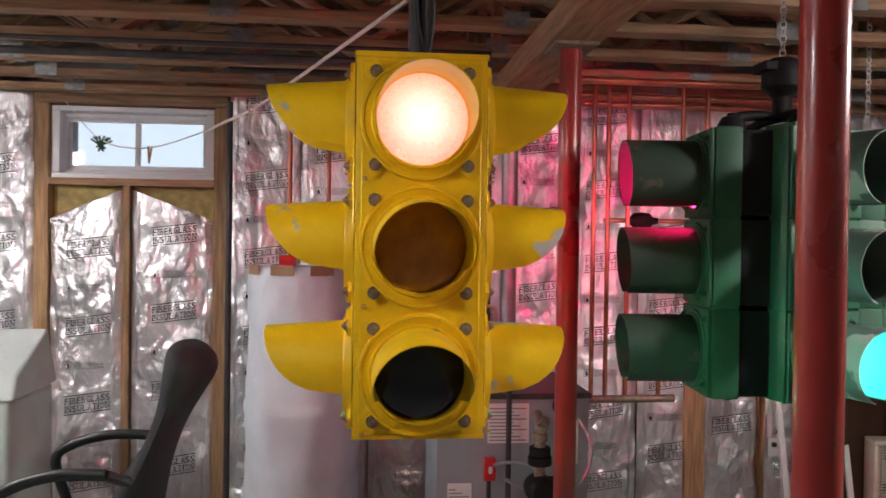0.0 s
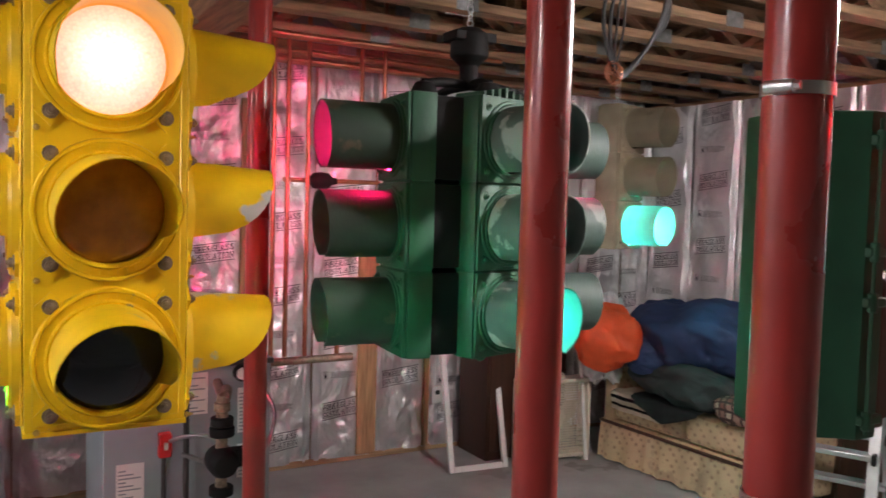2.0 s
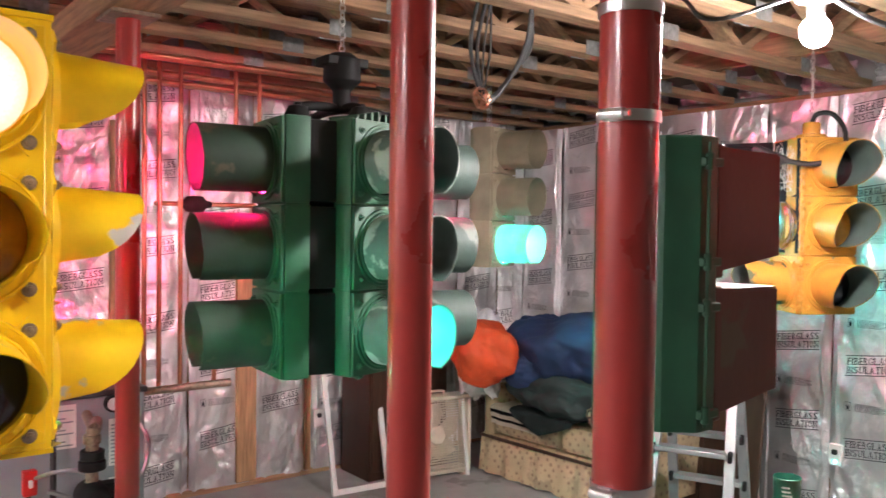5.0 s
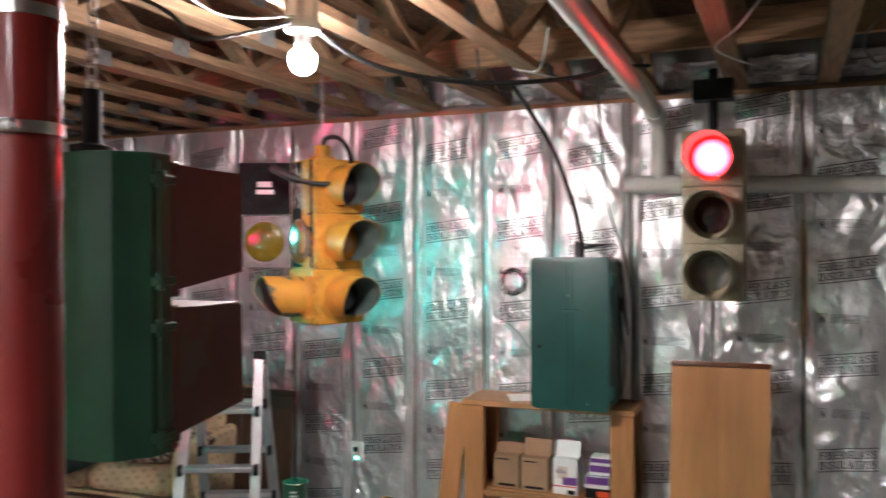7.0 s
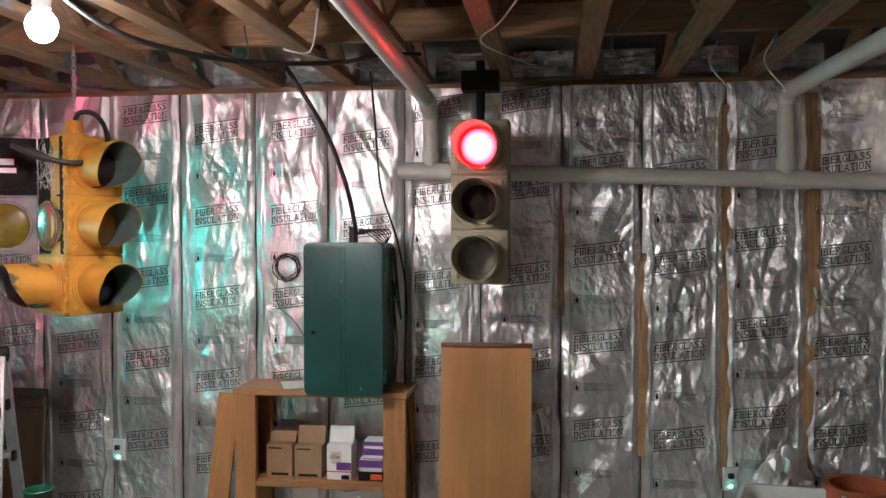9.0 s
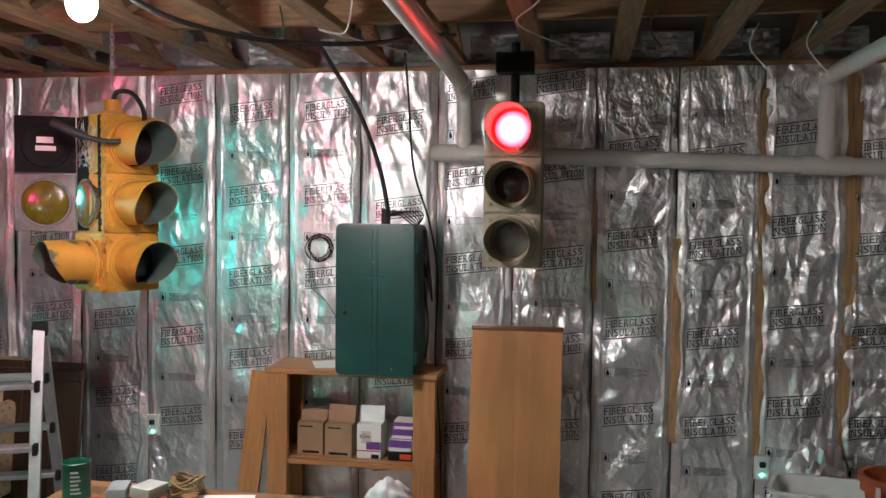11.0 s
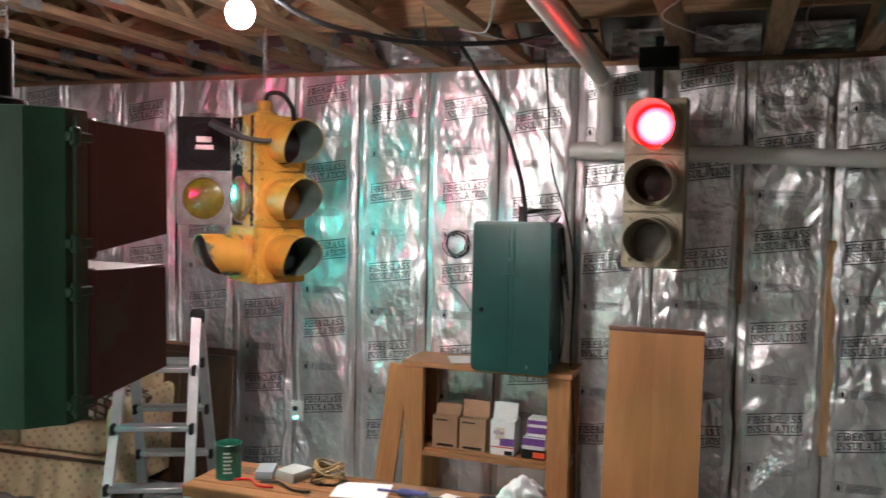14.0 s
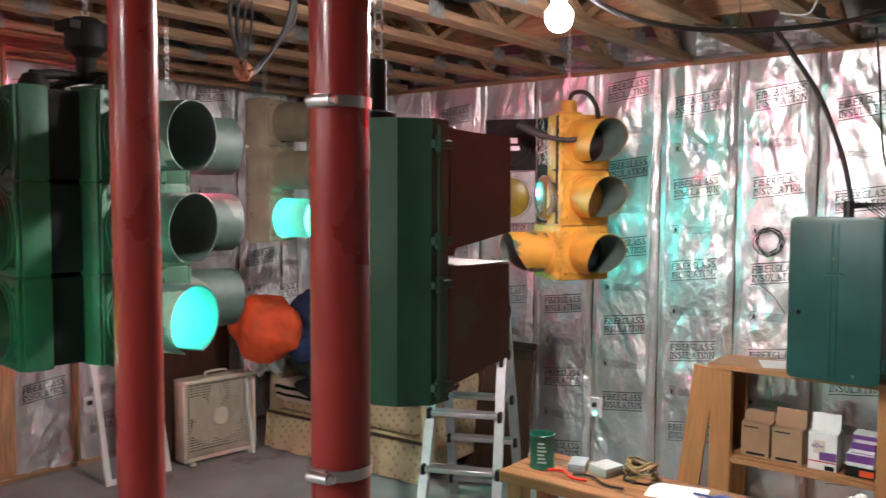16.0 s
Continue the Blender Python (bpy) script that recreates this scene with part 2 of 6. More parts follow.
M_redwood = mat("red_brown_wood", (0.13, 0.045, 0.02), 0.35, vary=0.3, scale=4, stretch=(9, 1, 9), bump=0.1)
M_dkwood = mat("dark_wood", (0.045, 0.02, 0.011), 0.4, vary=0.3, scale=4, stretch=(9, 9, 1), bump=0.1)
M_card = mat("cardboard", (0.34, 0.215, 0.125), 0.8, vary=0.12, scale=10, bump=0.15)
M_paper = mat("paper", (0.78, 0.78, 0.76), 0.7, vary=0.04, bump=0.05)
M_purple = mat("purple_print", (0.16, 0.05, 0.26), 0.5, vary=0.1, bump=0.0)
M_sofa = mat("flowered_cream_fabric", (0.50, 0.38, 0.23), 0.85, vary=0.12, scale=6, bump=0.35, fine=120, dirt=(0.40, 0.30, 0.19), dirt_at=0.60, dirt_scale=6)
sn, sl = M_sofa.node_tree.nodes, M_sofa.node_tree.links.new
spots = sn.new("ShaderNodeTexVoronoi")
spots.inputs["Scale"].default_value, spots.inputs["Randomness"].default_value = 25, 0.2
tilted = sn.new("ShaderNodeMapping")
tilted.inputs["Rotation"].default_value = (radians(45), 0, radians(45))
sl(sn["Texture Coordinate"].outputs["Object"], tilted.inputs[0])
sl(tilted.outputs[0], spots.inputs["Vector"])
sedge = sn.new("ShaderNodeMapRange")
sedge.inputs["From Min"].default_value, sedge.inputs["From Max"].default_value = 0.22, 0.34
sedge.inputs["To Min"].default_value, sedge.inputs["To Max"].default_value = 0.6, 0.0
sl(spots.outputs["Distance"], sedge.inputs["Value"])
smix = sn.new("ShaderNodeMix")
smix.data_type = "RGBA"
sb0 = sn["Principled BSDF"].inputs["Base Color"]
sl(sedge.outputs[0], smix.inputs["Factor"])
sl(sb0.links[0].from_socket, smix.inputs["A"])
smix.inputs["B"].default_value = (0.19, 0.11, 0.08, 1)
sl(smix.outputs["Result"], sb0)
M_orange = mat("orange_cloth", (0.70, 0.085, 0.02), 0.7, vary=0.2, scale=6, bump=0.3, fine=60)
M_navy = mat("navy_cloth", (0.012, 0.032, 0.09), 0.75, vary=0.3, scale=6, bump=0.35, fine=80)
M_dkcloth = mat("dark_green_cloth", (0.02, 0.032, 0.03), 0.8, vary=0.35, scale=8, bump=0.35, fine=80)
M_plaid = mat("plaid_cushion", (0.09, 0.03, 0.025), 0.8, vary=0.4, scale=8, bump=0.3)
pn, pl = M_plaid.node_tree.nodes, M_plaid.node_tree.links.new
check = pn.new("ShaderNodeTexBrick")
check.offset = 0.0
check.inputs["Color1"].default_value, check.inputs["Color2"].default_value = (0.42, 0.36, 0.27, 1), (0.16, 0.05, 0.04, 1)
check.inputs["Mortar"].default_value = (0.045, 0.022, 0.018, 1)
check.inputs["Scale"].default_value, check.inputs["Mortar Size"].default_value = 1.0, 0.007
check.inputs["Brick Width"].default_value, check.inputs["Row Height"].default_value = 0.045, 0.045
axes, flat = pn.new("ShaderNodeSeparateXYZ"), pn.new("ShaderNodeCombineXYZ")
pl(pn["Texture Coordinate"].outputs["Object"], axes.inputs[0])
slope = pn.new("ShaderNodeMath")
pl(axes.outputs["X"], slope.inputs[0])
pl(axes.outputs["Z"], slope.inputs[1])
pl(axes.outputs["Y"], flat.inputs["X"])
pl(slope.outputs[0], flat.inputs["Y"])
pl(flat.outputs[0], check.inputs["Vector"])
pl(check.outputs["Color"], pn["Principled BSDF"].inputs["Base Color"])
M_rope = mat("white_rope", (0.75, 0.73, 0.68), 0.8, vary=0.1, scale=60, bump=0.3)
M_vinyl = mat("white_window_frame", (0.75, 0.76, 0.78), 0.35, vary=0.04, bump=0.03)
M_batt = mat("glass_wool", (0.42, 0.33, 0.13), 0.9, vary=0.3, scale=20, bump=0.6)
M_bag = mat("thin_white_bag", (0.62, 0.63, 0.64), 0.35, vary=0.12, bump=0.3, fine=20)
M_redp = mat("red_plastic", (0.6, 0.02, 0.02), 0.35, vary=0.1)
M_brass = mat("brass", (0.55, 0.36, 0.12), 0.35, metal=0.9, vary=0.2)
M_cord = mat("dull_yellow_cord", (0.24, 0.16, 0.06), 0.7, vary=0.3, scale=40, bump=0.3)
M_can = mat("green_can", (0.01, 0.10, 0.06), 0.35, vary=0.15)
M_clay = mat("terracotta", (0.38, 0.09, 0.035), 0.7, vary=0.2)
M_blue = mat("blue_grip", (0.04, 0.05, 0.2), 0.5, vary=0.1)


def let_through(m, share):
    """Thin plastic that glows when a lamp stands behind it."""
    nodes, link = m.node_tree.nodes, m.node_tree.links.new
    b = nodes["Principled BSDF"]
    tr = nodes.new("ShaderNodeBsdfTranslucent")
    tr.inputs["Color"].default_value = (0.50, 0.52, 0.50, 1)
    mx = nodes.new("ShaderNodeMixShader")
    mx.inputs[0].default_value = share
    link(b.outputs[0], mx.inputs[1])
    link(tr.outputs[0], mx.inputs[2])
    link(mx.outputs[0], nodes["Material Output"].inputs["Surface"])
    return m


M_tanv = let_through(mat("tan_plastic_hood", (0.36, 0.30, 0.20), 0.5, vary=0.15, bump=0.08), 0.34)


def lens_mat(name, colour, rough=0.12):
    m = mat(name, colour, rough, vary=0.25, scale=25, bump=0.25, fine=140, coat=0.5)
    return m


L_red_off = lens_mat("red_lens_unlit", (0.030, 0.003, 0.005))
L_amb_off = lens_mat("amber_lens_unlit", (0.45, 0.19, 0.012))
L_grn_off = lens_mat("green_lens_unlit", (0.006, 0.012, 0.022))
L_clear = lens_mat("dusty_clear_lens", (0.21, 0.20, 0.185), 0.3)
G_red = glow("red_lens_lit", (1.0, 0.50, 0.36), 0.95, (1.0, 0.86, 0.66))
G_redp = glow("red_lens_lit_pink", (1.0, 0.012, 0.12), 60.0)
G_redn = glow("red_lens_lit_strong", (1.0, 0.02, 0.14), 140.0)
G_grnn = glow("green_lens_lit_strong", (0.03, 1.0, 0.75), 40.0)
G_rede = glow("red_lens_lit_rear", (1.0, 0.02, 0.14), 45.0)
G_redf = glow("red_lens_lit_north", (1.0, 0.02, 0.14), 230.0)
G_grnt = glow("green_lens_lit_near", (0.02, 1.0, 0.86), 120.0)
G_grn = glow("green_lens_lit", (0.03, 1.0, 0.74), 46.0)
G_redw = glow("red_lens_lit_far", (1.0, 0.004, 0.008), 60.0, (1.0, 0.035, 0.034), 0.08)
G_bulb = glow("bulb_glass_lit", (1.0, 0.96, 0.9), 30.0)
M_chrome = mat("mirror_bowl", (0.8, 0.8, 0.8), 0.12, metal=1.0, vary=0.05, bump=0.02)


# ---- mesh helpers ----
def box(bm, x0, x1, y0, y1, z0, z1, m=None):
    vs = [bm.verts.new((x, y, z)) for x in (x0, x1) for y in (y0, y1) for z in (z0, z1)]
    for f in ((0, 1, 3, 2), (4, 6, 7, 5), (0, 4, 5, 1), (2, 3, 7, 6), (0, 2, 6, 4), (1, 5, 7, 3)):
        bm.faces.new([vs[i] for i in f])
    if m is not None:
        bmesh.ops.transform(bm, matrix=m, verts=vs)
    return vs


def bevelled(bm, width=0.006, seg=2, angle=40):
    bmesh.ops.recalc_face_normals(bm, faces=bm.faces[:])
    es = [e for e in bm.edges if len(e.link_faces) == 2 and e.calc_face_angle(0) > radians(angle)]
    if es:
        bmesh.ops.bevel(bm, geom=es, offset=width, segments=seg, profile=0.6, affect="EDGES")
    return bm


def bbox(x0, x1, y0, y1, z0, z1, width=0.006, seg=2):
    bm = bmesh.new()
    box(bm, x0, x1, y0, y1, z0, z1)
    return bevelled(bm, width, seg)


def tube(bm, pts, r, seg=10, caps=True):
    pts = [Vector(p) for p in pts]
    rings = []
    up = None
    for i, p in enumerate(pts):
        d = (pts[min(i + 1, len(pts) - 1)] - pts[max(i - 1, 0)]).normalized()
        if up is None:
            up = d.orthogonal().normalized()
        up = (up - d * up.dot(d)).normalized()
        side = d.cross(up)
        rr = r[i] if isinstance(r, (list, tuple)) else r
        rings.append([bm.verts.new(p + rr * (math.cos(a) * up + math.sin(a) * side)) for a in [2 * math.pi * k / seg for k in range(seg)]])
    for a, b in zip(rings, rings[1:]):
        for k in range(seg):
            bm.faces.new((a[k], a[(k + 1) % seg], b[(k + 1) % seg], b[k]))
    if caps:
        bm.faces.new(rings[0][::-1])
        bm.faces.new(rings[-1])
    return bm


def lathe(bm, profile, seg=32, m=None):
    """Turns (radius, z) pairs about the z axis."""
    rings, made = [], []
    for r, z in profile:
        if r < 1e-5:
            ring = [bm.verts.new((0, 0, z))]
        else:
            ring = [bm.verts.new((r * math.cos(2 * math.pi * k / seg), r * math.sin(2 * math.pi * k / seg), z)) for k in range(seg)]
        rings.append(ring)
        made += ring
    for a, b in zip(rings, rings[1:]):
        for k in range(seg):
            q = [a[k % len(a)], a[(k + 1) % len(a)], b[(k + 1) % len(b)], b[k % len(b)]]
            q = list(dict.fromkeys(q))
            if len(q) > 2:
                bm.faces.new(q)
    if m is not None:
        bmesh.ops.transform(bm, matrix=m, verts=made)
    return bm


def smoothline(pts, n=8):
    pts = [Vector(p) for p in pts]
    out = []
    for i in range(len(pts) - 1):
        p0, p1, p2, p3 = pts[max(i - 1, 0)], pts[i], pts[i + 1], pts[min(i + 2, len(pts) - 1)]
        for k in range(n):
            t = k / n
            out.append(0.5 * ((2 * p1) + (p2 - p0) * t + (2 * p0 - 5 * p1 + 4 * p2 - p3) * t * t + (3 * p1 - p0 - 3 * p2 + p3) * t ** 3))
    return out + [pts[-1]]


def mesh_of(name, bm, material, smooth=None):
    bmesh.ops.recalc_face_normals(bm, faces=bm.faces[:])
    me = bpy.data.meshes.new(name)
    bm.to_mesh(me)
    bm.free()
    for mm in (material if isinstance(material, (list, tuple)) else [material]):
        me.materials.append(mm)
    if smooth:
        me.shade_smooth()
        me.set_sharp_from_angle(angle=radians(smooth))
    return me


def part(name, bm, material, parent=None, label="", smooth=40, m=None):
    ob = new(name, mesh_of(name, bm, material, smooth))
    if m is not None:
        ob.matrix_basis = m
    if parent is not None:
        ob.parent = parent
    if label:
        ob["label"] = label
    return ob


def empty(name, m, label, category, group="", kind=""):
    ob = new(name)
    ob.empty_display_size = 0.1
    ob.matrix_basis = m
    return tagged(ob, label, category, group, kind)


def thing(name, bm, material, label, category, m=None, smooth=40, group="", kind=""):
    ob = part(name, bm, material, None, "", smooth, m)
    return tagged(ob, label, category, group, kind)


def facing(x, y, z, bearing, tilt=0):
    """A pose whose -y side looks along the compass bearing (0 north, 90 east)."""
    return pose(x, y, z, tilt, 0, 180 - bearing)


# ---- structure ----
X0, X1, Y0, Y1, CEIL = -3.0, 4.37, -3.2, 4.88, 2.395
PITCH = 0.4064

bm = bmesh.new()
box(bm, X0 - 0.3, X1 + 0.3, Y0 - 0.3, Y1 + 0.3, -0.15, 0.0)
thing("floor", bm, M_floor, "worn grey concrete basement floor slab", "floor", kind="structure")


def wall_shell(name, x0, x1, y0, y1, holes=()):
    bm = bmesh.new()
    if not holes:
        box(bm, x0, x1, y0, y1, 0, 2.8)
    for hx0, hx1, hz0, hz1 in holes:
        box(bm, x0, hx0, y0, y1, 0, 2.8)
        box(bm, hx1, x1, y0, y1, 0, 2.8)
        box(bm, hx0, hx1, y0, y1, 0, hz0)
        box(bm, hx0, hx1, y0, y1, hz1, 2.8)
    return thing(name, bm, M_floor, "poured concrete basement wall behind the wooden framing", "wall", kind="structure")


BACK = 0.14
wall_n = wall_shell("wall_north", X0 - 0.3, X1 + 0.3, Y1 + BACK, Y1 + BACK + 0.2, [(-1.62, -0.79, 1.96, 2.33)])
wall_e = wall_shell("wall_east", X1 + BACK, X1 + BACK + 0.2, Y0 - 0.3, Y1 + BACK)
# South and west sides are unseen; plain concrete keeps the foil's reflections dark.
wall_shell("wall_south", X0 - 0.3, X1 + BACK, Y0 - BACK - 0.2, Y0 - BACK)
wall_shell("wall_west", X0 - BACK - 0.2, X0 - BACK, Y0 - BACK, Y1 + BACK)


def facets(a, b, seed):
    """Flat three-cornered facets over a lattice of uneven corner heights, meeting in sharp creases."""
    i, j = math.floor(a), math.floor(b)
    x, y = a - i, b - j

    def h(p, q):
        return noise.cell(Vector((p + 0.5, q + 0.5, seed)))

    if (i + j) % 2:
        if x + y < 1:
            return h(i, j) + x * (h(i + 1, j) - h(i, j)) + y * (h(i, j + 1) - h(i, j))
        return h(i + 1, j + 1) + (1 - x) * (h(i, j + 1) - h(i + 1, j + 1)) + (1 - y) * (h(i + 1, j) - h(i + 1, j + 1))
    if x > y:
        return h(i, j) + x * (h(i + 1, j) - h(i, j)) + y * (h(i + 1, j + 1) - h(i + 1, j))
    return h(i, j) + y * (h(i, j + 1) - h(i, j)) + x * (h(i + 1, j + 1) - h(i, j + 1))


def crumple(u, v, seed, loose=1.0):
    """Height of the foil over the studs: wide slack folds, then smaller and smaller facets."""
    p = Vector((u * 4.0 + seed * 7.3, v * 2.2, seed * 3.1))
    w, w2 = noise.noise(p), noise.noise(p + Vector((9.1, 4.7, 2.3)))
    lean = 0.5 * math.sin(seed * 5.0 + v * 1.7)
    a = facets(u * 6.5 + w * 1.1 + v * lean * 2 + seed, v * 3.4 + w2 * 1.2, seed)
    b = facets(u * 15.0 + w2 * 2.4 - v * 4 * lean, v * 8.0 + w * 2.2 + u * 5, seed + 3.0)
    c = facets(u * 34.0 + w * 4 + v * 9, v * 21.0 + w2 * 4 - u * 9, seed + 7.0)
    slack = max(0.0, noise.noise(p * 0.8 + Vector((3.3, 0, 8.8))) + 0.35)
    return loose * (0.008 * a + (0.003 + 0.010 * slack) * b + (0.0008 + 0.0036 * slack) * c) + 0.006 * w - 0.016


def profile(u, width, v, seed):
    """The batt is stapled flat along the studs, with a puckered ridge beside them, and bellies out between."""
    s = min(u, width - u)
    k = noise.noise(Vector((v * 5, seed * 3 + (5 if u < width / 2 else 0), 0)))
    ridge = (0.55 + 0.7 * k) * math.exp(-((s - 0.038 - 0.014 * k) / 0.008) ** 2)
    return 0.012 * max(0.0, 1 - s / 0.028) ** 2 - 0.013 * ridge - 0.012 * math.sin(math.pi * u / width)


GRID = {}


def height(u, v, seed):
    """The sheet's own height at a place, between its mesh points."""
    nu, nv, width, z0, z1, verts = GRID[seed]
    a, b = min(max(u / width, 0), 0.9999) * nu, min(max((v - z0) / (z1 - z0), 0), 0.9999) * nv
    i, j = int(a), int(b)
    q = [verts[(j + dj) * (nu + 1) + i + di][1] for di, dj in ((0, 0), (1, 0), (0, 1), (1, 1))]
    a, b = a - i, b - j
    return (q[0] * (1 - a) + q[1] * a) * (1 - b) + (q[2] * (1 - a) + q[3] * a) * b


def foil_sheet(width, z0, z1, seed, fine=1.0, sag=None, loose=1.2):
    nu, nv = max(6, int(width / 0.0105 * fine)), max(8, int((z1 - z0) / 0.0115 * fine))
    verts, faces = [], []
    GRID[seed] = (nu, nv, width, z0, z1, verts)
    for j in range(nv + 1):
        for i in range(nu + 1):
            u, v = width * i / nu, z0 + (z1 - z0) * j / nv
            zz = v
            if sag and j > nv - 18 * fine:
                k = (j - (nv - 18 * fine)) / (18 * fine)
                zz = v - sag(u / width) * k
            verts.append((u, crumple(u, v, seed, loose) + profile(u, width, v, seed), zz))
    for j in range(nv):
        for i in range(nu):
            a = j * (nu + 1) + i
            faces.append((a, a + 1, a + nu + 2, a + nu + 1))
    me = bpy.data.meshes.new("insulation_batt")
    me.from_pydata(verts, [], faces)
    me.materials.append(M_foilc if loose > 1.0 else M_foil)
    return me


SERIFS = {"F": "bl", "I": "bl tl", "B": "bl tl", "E": "bl", "R": "bl br", "G": "", "L": "tl bl", "A": "bl br", "S": "", "N": "tl bl tr",
          "U": "tl tr", "T": "bc", "O": ""}


def text_mesh(lines):
    """The stamp: two words one over the other between two ruled lines, set in letters with small feet, flat in x and z."""
    bm = bmesh.new()

    def bar(x0, x1, z0, z1):
        bm.faces.new([bm.verts.new(v) for v in ((x0, 0, z0), (x1, 0, z0), (x1, 0, z1), (x0, 0, z1))])

    high = 0.036
    for row, word in enumerate(lines.split()):
        base = 0.004 - 0.046 * row
        wide = [0.45 if c == "I" else 1.0 for c in word]
        unit, x = 0.25 / sum(wide), 0.0
        for c, k in zip(word, wide):
            cu = bpy.data.curves.new("letter", "FONT")
            cu.body, cu.size, cu.resolution_u = c, 0.05, 3
            ob = new("letter", cu)
            me = bpy.data.meshes.new_from_object(ob.evaluated_get(bpy.context.evaluated_depsgraph_get()))
            bpy.data.objects.remove(ob)
            xs, zs = [v.co.x for v in me.vertices], [v.co.y for v in me.vertices]
            w = unit * k * (0.42 if c == "I" else 0.76)
            x0 = x + (unit * k - w) / 2
            at = [bm.verts.new((x0 + (v.co.x - min(xs)) / (max(xs) - min(xs)) * w, 0, base + (v.co.y - min(zs)) / (max(zs) - min(zs)) * high)) for v in me.vertices]
            for p in me.polygons:
                bm.faces.new([at[i] for i in p.vertices])
            for foot in SERIFS[c].split():
                cx = {"l": x0 + 0.0025, "r": x0 + w - 0.0025, "c": x0 + w / 2}[foot[1]]
                cx = x0 + w / 2 if c == "I" else cx
                z = base if foot[0] == "b" else base + high - 0.0034
                bar(cx - 0.0062, cx + 0.0062, z, z + 0.0034)
            x += unit * k
    for z in (0.049, -0.055):
        for k in range(12):
            bar(0.258 * k / 12 - 0.004, 0.258 * (k + 1) / 12 - 0.004, z, z + 0.0042)
    bmesh.ops.triangulate(bm, faces=bm.faces[:])
    bmesh.ops.subdivide_edges(bm, edges=[e for e in bm.edges if e.calc_length() > 0.012], cuts=1)
    bmesh.ops.triangulate(bm, faces=bm.faces[:])
    return bm


STAMP = text_mesh("FIBERGLASS\nINSULATION")
STAMP.verts.ensure_lookup_table()
STAMP_V = [v.co.copy() for v in STAMP.verts]
STAMP_F = [[v.index for v in f.verts] for f in STAMP.faces]
STAMP.free()


def icon_shapes():
    """The small flame box and the lines of fine print, as plain bars."""
    q = []
    for x0, z0, x1, z1 in ((0, 0, 0.032, 0.002), (0, 0.043, 0.032, 0.045), (0, 0, 0.002, 0.045), (0.03, 0, 0.032, 0.045), (0.009, 0.006, 0.023, 0.026), (0.012, 0.026, 0.018, 0.036)):
        q.append((x0, z0, x1, z1))
    for k in range(7):
        q.append((0.05, 0.003 + 0.0062 * k, 0.05 + (0.16 if k % 3 else 0.13), 0.0046 + 0.0062 * k))
    return q


ICON = icon_shapes()


def stamped(batt, seed, spots):
    """Ink on the foil, following its creases."""
    verts, faces = [], []
    for u0, v0, kind in spots:
        if kind == 0:
            base, slope = len(verts), 0.12
            for c in STAMP_V:
                u, v = u0 + c.x * 0.98, v0 + c.z + slope * c.x
                verts.append((u, height(u, v, seed) - 0.003, v))
            faces += [[i + base for i in f] for f in STAMP_F]
        else:
            for x0, z0, x1, z1 in ICON:
                n = max(1, int((x1 - x0) / 0.02))
                for k in range(n):
                    base = len(verts)
                    for a, b in ((k, z0), (k + 1, z0), (k + 1, z1), (k, z1)):
                        u, v = u0 + x0 + (x1 - x0) * a / n, v0 + b
                        verts.append((u, height(u, v, seed) - 0.003, v))
                    faces.append((base, base + 1, base + 2, base + 3))
    me = bpy.data.meshes.new("stamp")
    me.from_pydata(verts, [], faces)
    me.materials.append(M_print)
    ob = new("stamp", me)
    ob.parent = batt
    ob["label"] = "dark stamped lettering on the foil"
    return ob


SEED = [0]


def batt(wall, m, width, z0=0.03, z1=2.36, fine=1.0, stamps=True, phase=None, sag=None, mid=None, loose=1.2):
    """One foil-faced batt; its local -y side looks into the room."""
    SEED[0] += 1
    seed = SEED[0] * 1.37
    ob = new("insulation_batt", foil_sheet(width, z0, z1, seed, fine, sag, loose))
    ob.matrix_basis = m
    ob.parent = wall
    if stamps:
        spots = []
        ph = (SEED[0] * 0.17) % 0.43 if phase is None else phase
        left = width / 2 - 0.125 + 0.02 * math.sin(seed * 9) if mid is None else min(max(mid - 0.125, 0.03), width - 0.28)
        v = z0 + 0.1 + ph
        while v < z1 - 0.06:
            spots.append((left, v, 0))
            if v + 0.3 < z1 - 0.1:
                spots.append((left, v + 0.205, 1))
            v += 0.441
        stamped(ob, seed, spots)
    return ob


def stud(wall, x0, x1, y0, y1, z0, z1, name="stud", material=None):
    bm = bmesh.new()
    box(bm, x0, x1, y0, y1, z0, z1)
    bevelled(bm, 0.003, 1)
    return part(name, bm, material or M_stud, wall)


# east wall: studs and batts
# each bay: where it begins, the height of its lowest stamp, the middle of its stamps
BAYS = [(-2.98, 0.45, -2.78), (-2.56, 0.35, -2.36), (-2.13, 0.52, -1.92), (-1.70, 0.631, -1.455), (-1.305, 0.711, -1.085), (-0.918, 0.593, -0.70),
        (-0.517, 0.631, -0.305), (-0.118, 0.527, 0.06), (0.29, 0.495, 0.51), (0.685, 0.33, 0.885), (1.096, 0.40, 1.273), (1.49, 0.392, 1.70),
        (1.909, 0.497, 2.10), (2.312, 0.584, 2.50), (2.72, 0.165, 2.895), (3.128, 0.42, 3.33), (3.535, 0.30, 3.74), (3.941, 0.51, 4.14), (4.348, 0.38, 4.55), (4.754, 0.2, 4.81)]
